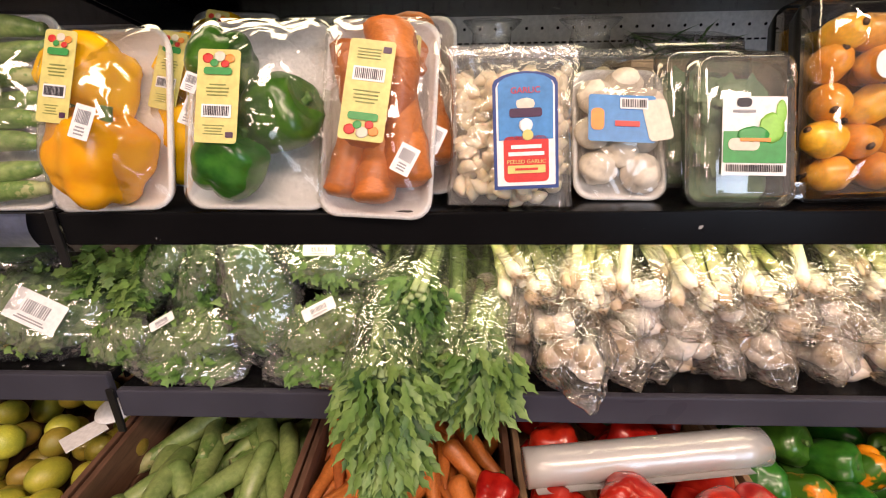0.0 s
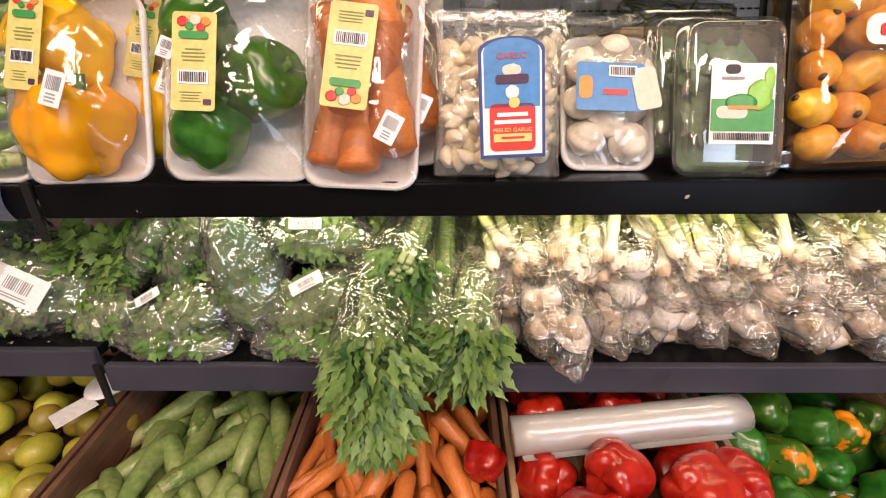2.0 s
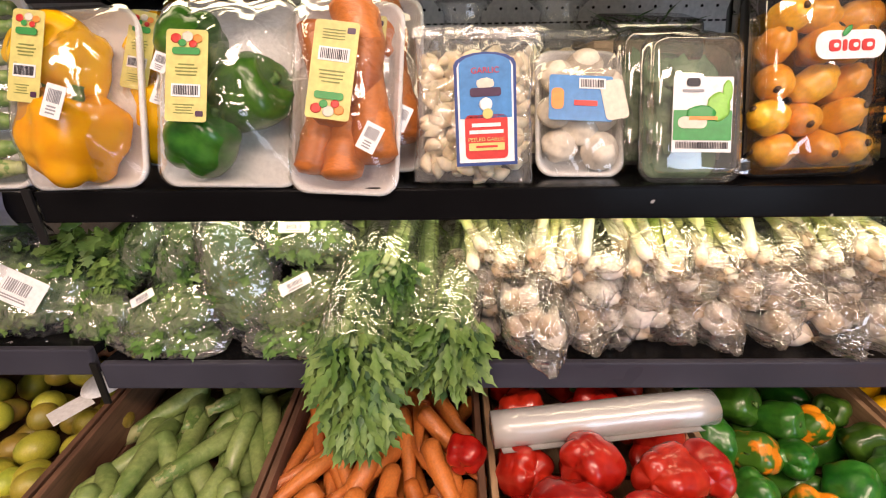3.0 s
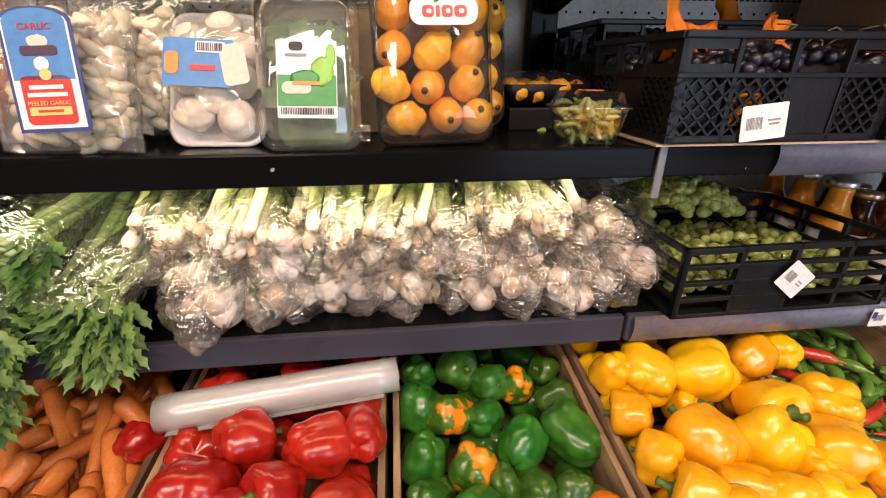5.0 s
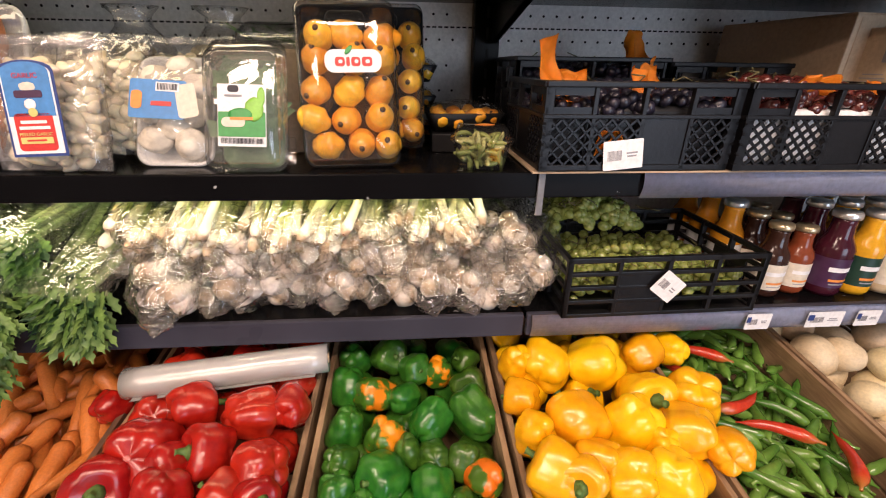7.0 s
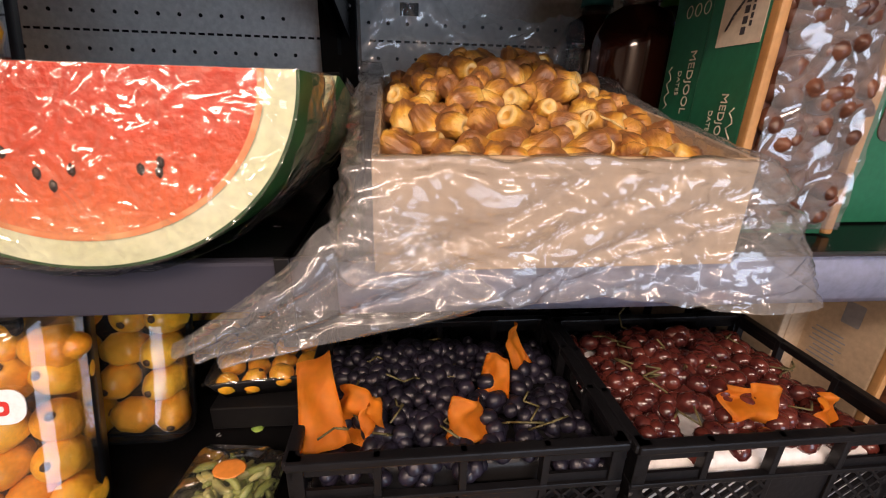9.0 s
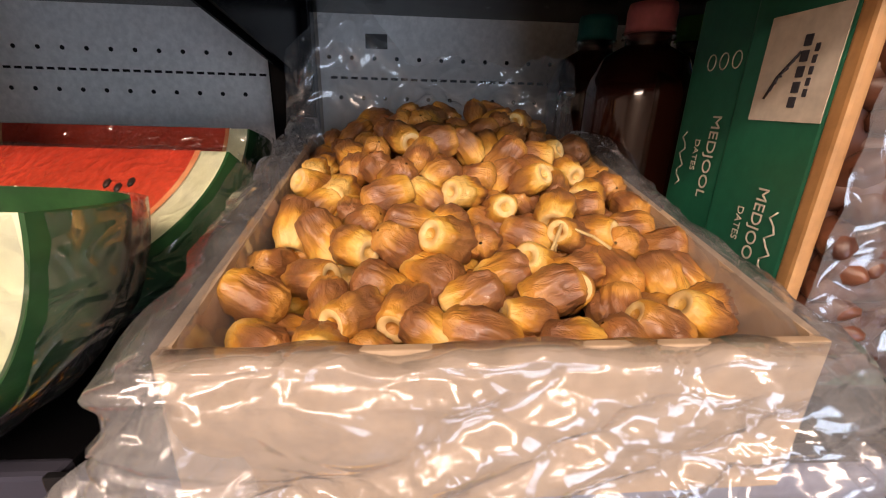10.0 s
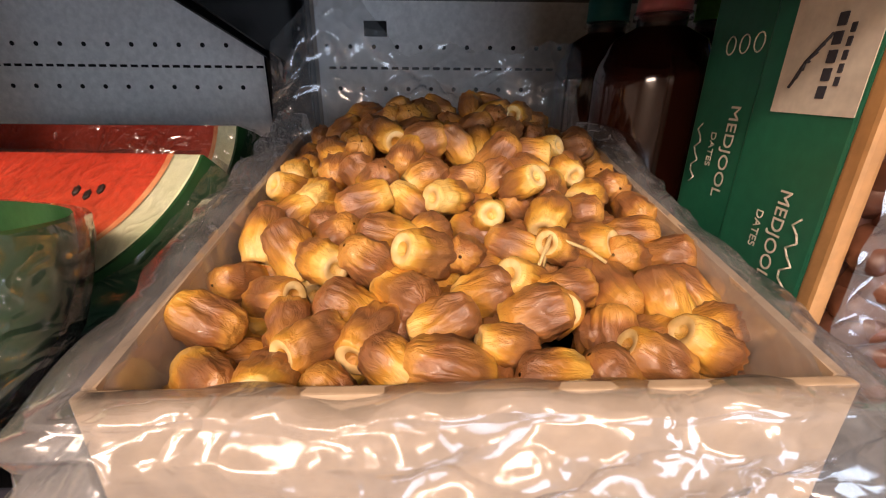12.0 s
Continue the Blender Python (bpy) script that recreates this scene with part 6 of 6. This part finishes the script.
DATES = [date_mesh(i) for i in range(12)]
rd = random.Random(77)
_put = []
for _layer, (_n, _dz) in enumerate(((240, 0.0), (160, -0.016), (60, -0.032))):
    _here = []
    for _ in range(9000):
        x, y = rd.uniform(0.016, DBW - 0.014), rd.uniform(0.022, DBD - 0.022)
        if any((x - a) ** 2 + (y - b) ** 2 < 0.0208 ** 2 for a, b in _here):
            continue
        _here.append((x, y))
        edge = min(x, DBW - x, 0.09) / 0.09
        z = DBH - 0.026 + (0.40 * min(y, 0.20) + 0.25 * max(0, y - 0.20)) * (0.62 + 0.38 * edge) + _dz + rd.uniform(-0.004, 0.006)
        turn = pose(0, 0, 0, 90 + rd.uniform(-52, 34), 0, rd.uniform(-180, 180)) @ pose(0, 0, 0, 0, 0, rd.uniform(0, 360))
        s = rd.uniform(0.80, 1.00)
        ob = new("date", DATES[rd.randrange(12)])
        ob.matrix_basis = DM @ pose(x, y, z) @ turn @ Matrix.Scale(s, 4) @ pose(0, 0, -0.02)
        tagged(ob, "glossy brown and yellow half-ripe date", "date", "loose dates")
        if len(_here) >= _n:
            break

# a forked straw of date stalk lying on the heap
_b = bmesh.new()
for _p, _q in (((0, 0, 0), (0.004, 0.004, 0.018)), ((0.004, 0.004, 0.018), (0.022, 0.000, 0.012)), ((0.022, 0.0, 0.012), (0.032, -0.004, 0.006)), ((0.004, 0.004, 0.018), (-0.006, -0.010, 0.002))):
    rod(_p, _q, 0.0011, 6, _b, 0.0009)
solid("date_stalk", _b, plain("pale_straw", (0.72, 0.52, 0.22), 0.6), "pale forked straw stalk lying on the dates", "date stalk", m=pose(1.046, 0.553, 1.634))

# ---------------------------------------------------------------- spring onions


def onion_mesh(seed):
    L = 0.25
    return finish(body(L, curve((0, 0.004), (0.02, 0.011), (0.065, 0.0205), (0.12, 0.0175), (0.19, 0.0095), (0.32, 0.0078), (0.7, 0.0068), (1, 0.005)), 12, 26, 0.03 * math.sin(seed * 3), 0, 0, 0.10, seed), "spring_onion", BULB)


def slim_mesh(seed):
    """A thin spring onion: hardly any bulb, a wide pale stalk that turns lime green."""
    return finish(body(0.21, curve((0, 0.005), (0.03, 0.0085), (0.09, 0.0105), (0.20, 0.0085), (0.6, 0.0080), (1, 0.0090)), 12, 20, 0.05 * math.sin(seed * 3), 0, 0, 0.10, seed), "spring_onion", SLIMSKIN)


SLIMS = [slim_mesh(i) for i in range(4)]
ONIONS = [onion_mesh(i) for i in range(5)]
ROOTS = bmesh.new()
_r = random.Random(4)
for _ in range(14):
    rod((0, 0, 0.002), (_r.uniform(-0.006, 0.006), _r.uniform(-0.006, 0.006), -_r.uniform(0.004, 0.010)), 0.0006, 4, ROOTS, 0.0002)
ROOTS = finish(ROOTS, "root_tuft", plain("root_brown", (0.30, 0.22, 0.13), 0.8))


def onion_bag(seed, n=9, fat=1.0, slim=False):
    """Bulbs at the front (-y), stalks run back and up, in a loose clear bag."""
    r = random.Random(seed)
    t = thing("spring_onion_bag", "clear bag of white spring onions with green stalks", "spring onions", "spring onion bags")
    for i in range(n):
        x, z = -0.036 + 0.072 * ((i * 0.618) % 1.0), 0.018 + 0.044 * (i % 3) / 2
        s = r.uniform(0.85, 1.25) * fat
        if slim:
            b = part("spring_onion", SLIMS[r.randrange(4)], None, t, "", pose(x * 1.2, r.uniform(-0.030, 0.010), z * 0.7 - 0.012, -58 + r.uniform(-14, 12), r.uniform(-10, 10), r.uniform(-10, 10)) @ Matrix.Diagonal((1, 1, 0.75, 1)))
            part("root_tuft", ROOTS, None, b)
            continue
        b = part("spring_onion", ONIONS[r.randrange(5)], None, t, "", pose(x, r.uniform(-0.012, 0.045), z, -90 + r.uniform(-38, 10), r.uniform(-24, 24), r.uniform(-40, 40)) @ pose(0, 0, 0, 0, 0, r.uniform(0, 360)) @ Matrix.Scale(s, 4))
        part("root_tuft", ROOTS, None, b)

    def f(u, v):
        a = 2 * math.pi * u
        q = noise.noise(Vector((math.cos(a) * 2, math.sin(a) * 2, v * 5 + seed)))
        q2 = noise.noise(Vector((math.cos(a) * 6, math.sin(a) * 6, v * 14 + seed)))
        w = curve((0, 0.006), (0.10, 0.030), (0.25, 0.056), (0.6, 0.050), (1, 0.040))(v) * (1 + 0.20 * q + 0.10 * q2)
        return Vector((w * math.cos(a), -0.055 + 0.27 * v, 0.038 - 0.018 * (1 - v) ** 4 + w * 0.72 * math.sin(a) + 0.09 * v * v))
    part("clear_bag", sheet(f, 44, 34, wrap=True), BAG, t)
    return t


_bags = [onion_bag(i, 8) for i in range(5)]
_slim = [onion_bag(20 + i, 13, 1.0, True) for i in range(3)]
_spots = []
ro = random.Random(8)
for _row, (_n, _y, _z, _x0, _x1, _p) in enumerate(((9, 0.535, S1 + 0.004, 0.125, 0.800, 4), (9, 0.560, S1 + 0.064, 0.060, 0.770, -4), (8, 0.560, S1 + 0.112, 0.065, 0.740, -2))):
    for _i in range(_n):
        _x = _x0 + (_x1 - _x0) * (_i + 0.5) / _n + ro.uniform(-0.012, 0.012)
        _spots.append((_x, _y + ro.uniform(-0.014, 0.014), _z + ro.uniform(-0.004, 0.008), _p + ro.uniform(-10, 8), ro.uniform(-16, 16), ro.uniform(-18, 18)))
_spots.append((0.172, 0.492, S1 + 0.014, 16, 0, 8))
_spots += [(0.780, 0.515, S1 + 0.012, -6, 0, 14), (0.806, 0.510, S1 + 0.050, 0, 8, -10), (0.790, 0.540, S1 + 0.105, -4, -6, 6)]
for _i, (_x, _y, _z, _p, _ro, _yw) in enumerate(_spots):
    m = pose(_x, _y, _z, _p, _ro, _yw)
    if 18 <= _i < 21:
        _slim[_i - 18].matrix_basis = m
    elif 21 <= _i < 26:
        copy_thing(_slim[_i % 3], m)
    elif _i < 5:
        _bags[_i].matrix_basis = m
    else:
        copy_thing(_bags[(_i * 7 + _i // 9) % 5], m)

# ---------------------------------------------------------------- celery and bagged greens


def leaf_cluster(n, spread, length, r, w=0.0145, h=0.040, droop=0.0, lobes=3):
    """Many lobed leaves that fan out along -y and hang."""
    bm = bmesh.new()
    for _ in range(n):
        d = r.random() ** 0.7
        a = r.uniform(0, 6.28)
        q = spread * math.sqrt(r.random()) * (0.5 + 0.6 * math.sin(math.pi * min(1, d * 0.8 + 0.15)))
        p = Vector((q * math.cos(a), -d * length, q * math.sin(a) * 0.8 - droop * d * d))
        k = r.uniform(0.7, 1.25)
        leaf_bm(bm, Matrix.Translation(p) @ pose(0, 0, 0, 105 + 45 * droop / max(length, 0.01) * d + r.uniform(-35, 35), r.uniform(-40, 40), r.uniform(-35, 35) + (25 if p.x > 0 else -25)), w * k, h * k, lobes, r.uniform(-0.2, 0.4))
    return bm


def celery(m, seed, length=0.16, droop=0.10, n=260, spread=0.045):
    r = random.Random(seed)
    t = thing("celery_bunch", "leafy green celery bunch in a clear net sleeve", "celery", "celery bunches", m=m)
    for i in range(9):
        x, z = r.uniform(-0.022, 0.022), r.uniform(-0.018, 0.018)
        part("stalk", body(0.24, curve((0, 0.005), (0.5, 0.007), (1, 0.010)), 8, 8, 0.02, 0, 0, 0.08, i, 0.7, m=pose(x, -0.05, z, -90, 0, 0)), STALK, t)
    bm = leaf_cluster(n, spread, length, r, droop=droop)
    tagged(part("leaves", bm, LEAFLIGHT if seed % 2 else LEAF, t), kind="stuff")
    # inner leaves take a darker green: the shade inside the bunch, put into the colour
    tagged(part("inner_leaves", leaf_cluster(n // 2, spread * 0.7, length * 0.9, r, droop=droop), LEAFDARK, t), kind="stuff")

    def f(u, v):
        a = 2 * math.pi * u
        q = noise.noise(Vector((math.cos(a) * 2, math.sin(a) * 2, v * 4 + seed)))
        w = (0.050 - 0.012 * v) * (1 + 0.16 * q)
        return Vector((w * math.cos(a), -0.055 + 0.21 * v, w * 0.85 * math.sin(a)))
    part("clear_sleeve", sheet(f, 36, 16, wrap=True), BAG, t)
    return t


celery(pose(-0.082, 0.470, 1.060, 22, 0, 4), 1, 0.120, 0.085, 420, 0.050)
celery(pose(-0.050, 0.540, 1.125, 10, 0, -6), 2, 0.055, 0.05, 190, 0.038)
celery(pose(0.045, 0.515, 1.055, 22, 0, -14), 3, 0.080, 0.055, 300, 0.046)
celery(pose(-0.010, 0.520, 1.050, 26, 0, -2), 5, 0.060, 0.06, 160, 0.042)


def greens_bag(m, L, W, T, seed, mat=LEAF, tag=None, lobes=3, label="clear crinkled bag of fresh green herbs", n=230):
    """A pillow of film stuffed with leaves; its length runs along x."""
    r = random.Random(seed)
    t = thing("herb_bag", label, "herb bag", "bagged greens", m=m)

    def pillow(k, wob):
        def f(u, v):
            a = 2 * math.pi * u
            fat = math.sin(math.pi * (0.04 + 0.92 * v)) ** 0.6
            q = noise.noise(Vector((math.cos(a) * 1.5, math.sin(a) * 1.5, v * 4 + seed)))
            q2 = noise.noise(Vector((math.cos(a) * 5, math.sin(a) * 5, v * 13 + seed)))
            w = 1 + wob * (0.20 * q + 0.22 * (0.22 - abs(q2)))
            return Vector(((v - 0.5) * L * k, T / 2 * k * fat * w * math.sin(a), W / 2 * k * (0.25 + 0.75 * fat) * w * math.cos(a)))
        return f
    core = sheet(pillow(0.80, 1.2), 22, 16, wrap=True)
    part("packed_leaves", core, LEAF, t)
    bm = bmesh.new()
    fn = pillow(0.80, 1.2)
    for _ in range(n):
        p = fn(0.75 + r.uniform(-0.17, 0.17), r.uniform(0.20, 0.80))
        leaf_bm(bm, Matrix.Translation(p) @ pose(0, -0.002, 0, r.uniform(-16, 5), r.uniform(0, 360), r.uniform(-18, 18)), r.uniform(0.010, 0.017), r.uniform(0.016, 0.028), min(lobes, 2), 0.10)
    tagged(part("leaves", bm, LEAFLIGHT if mat is not LEAFDARK else LEAF, t), kind="stuff")
    part("clear_bag", sheet(pillow(1.0, 1.3), 56, 48, wrap=True), HERBBAG, t)
    if tag:
        x, z, a, w, h = tag
        b = card("bag_label", w, h, (x, -T / 2 - 0.004, z), WHITE, t, "white printed label", 0.002, a)
        bars("barcode", w * 0.5, h * 0.4, (0, -0.0006, h * 0.35), GREYINK, b, 12, r)
        bars("print", w * 0.6, h * 0.16, (0, -0.0006, h * 0.10), GREYINK, b, 2, r, upright=False)
    return t


greens_bag(pose(-0.640, 0.560, 1.066, -30, 14, 0), 0.24, 0.16, 0.085, 1, LEAF, (0.03, -0.02, 12, 0.080, 0.046))
greens_bag(pose(-0.505, 0.545, 1.018, -25, -28, 0), 0.125, 0.085, 0.060, 2, LEAF)
greens_bag(pose(-0.475, 0.600, 1.095, -25, -48, 0), 0.20, 0.085, 0.060, 3, LEAFDARK)
greens_bag(pose(-0.395, 0.595, 1.100, -25, -58, 0), 0.21, 0.100, 0.060, 4, LEAFDARK)
greens_bag(pose(-0.405, 0.545, 1.022, -35, -12, 0), 0.185, 0.095, 0.060, 5, LEAF, (-0.01, 0.02, -20, 0.04, 0.014))
greens_bag(pose(-0.395, 0.530, 0.994, -70, 6, 0), 0.180, 0.085, 0.040, 6, LEAFDARK)
greens_bag(pose(-0.288, 0.560, 1.080, -22, 84, 0), 0.225, 0.110, 0.070, 7, LEAFLIGHT, None, 1, "clear bag of broad-leaved green lettuce", 60)
greens_bag(pose(-0.178, 0.580, 1.135, -30, 4, 0), 0.160, 0.078, 0.060, 8, LEAF, (-0.01, 0.004, -4, 0.046, 0.016))
greens_bag(pose(-0.185, 0.550, 1.040, -30, -16, 0), 0.190, 0.095, 0.065, 9, LEAF, (0.01, 0.018, -12, 0.052, 0.018))
greens_bag(pose(-0.190, 0.530, 0.995, -65, -6, 0), 0.180, 0.085, 0.045, 10, LEAFDARK)
greens_bag(pose(-0.130, 0.600, 1.085, -30, 0, 0), 0.140, 0.070, 0.060, 11, LEAF)
greens_bag(pose(-0.740, 0.600, 1.13, -30, 6, 0), 0.26, 0.12, 0.08, 12, LEAFDARK)
greens_bag(pose(-0.33, 0.70, 1.10, -25, 0, 0), 0.30, 0.14, 0.08, 13, LEAFDARK)
rh = random.Random(9)
t = thing("parsley_bunch", "loose bright green parsley leaves", "parsley", m=pose(-0.535, 0.640, 1.115, 20, 0, 0))
tagged(part("leaves", leaf_cluster(260, 0.075, 0.08, rh, 0.022, 0.026), LEAFLIGHT, t), kind="stuff")
part("stem_bundle", body(0.22, curve((0, 0.02), (1, 0.03)), 12, 6, 0, 0, 0, 0.3, 2, m=pose(0, -0.02, -0.01, -95, 0, 0)), LEAF, t)

# white scoop on the lemons
t = thing("white_scoop", "white plastic dish lying on the lemons", "scoop", m=pose(-0.600, 0.600, 0.842, 6, 0, -35) @ Matrix.Diagonal((1, 1, 0.6, 1)))
part("bowl", sheet(lambda u, v: Vector((0.040 * math.sin(v * 1.4) * math.cos(6.2832 * u), 0.040 * math.sin(v * 1.4) * math.sin(6.2832 * u), 0.034 * math.cos(v * 1.4))), 24, 8, wrap=True), WHITE, t)
part("flat_handle", box(0.045, 0.060, 0.003, (0.012, -0.060, -0.004), 0.001), WHITE, t, smooth=False)
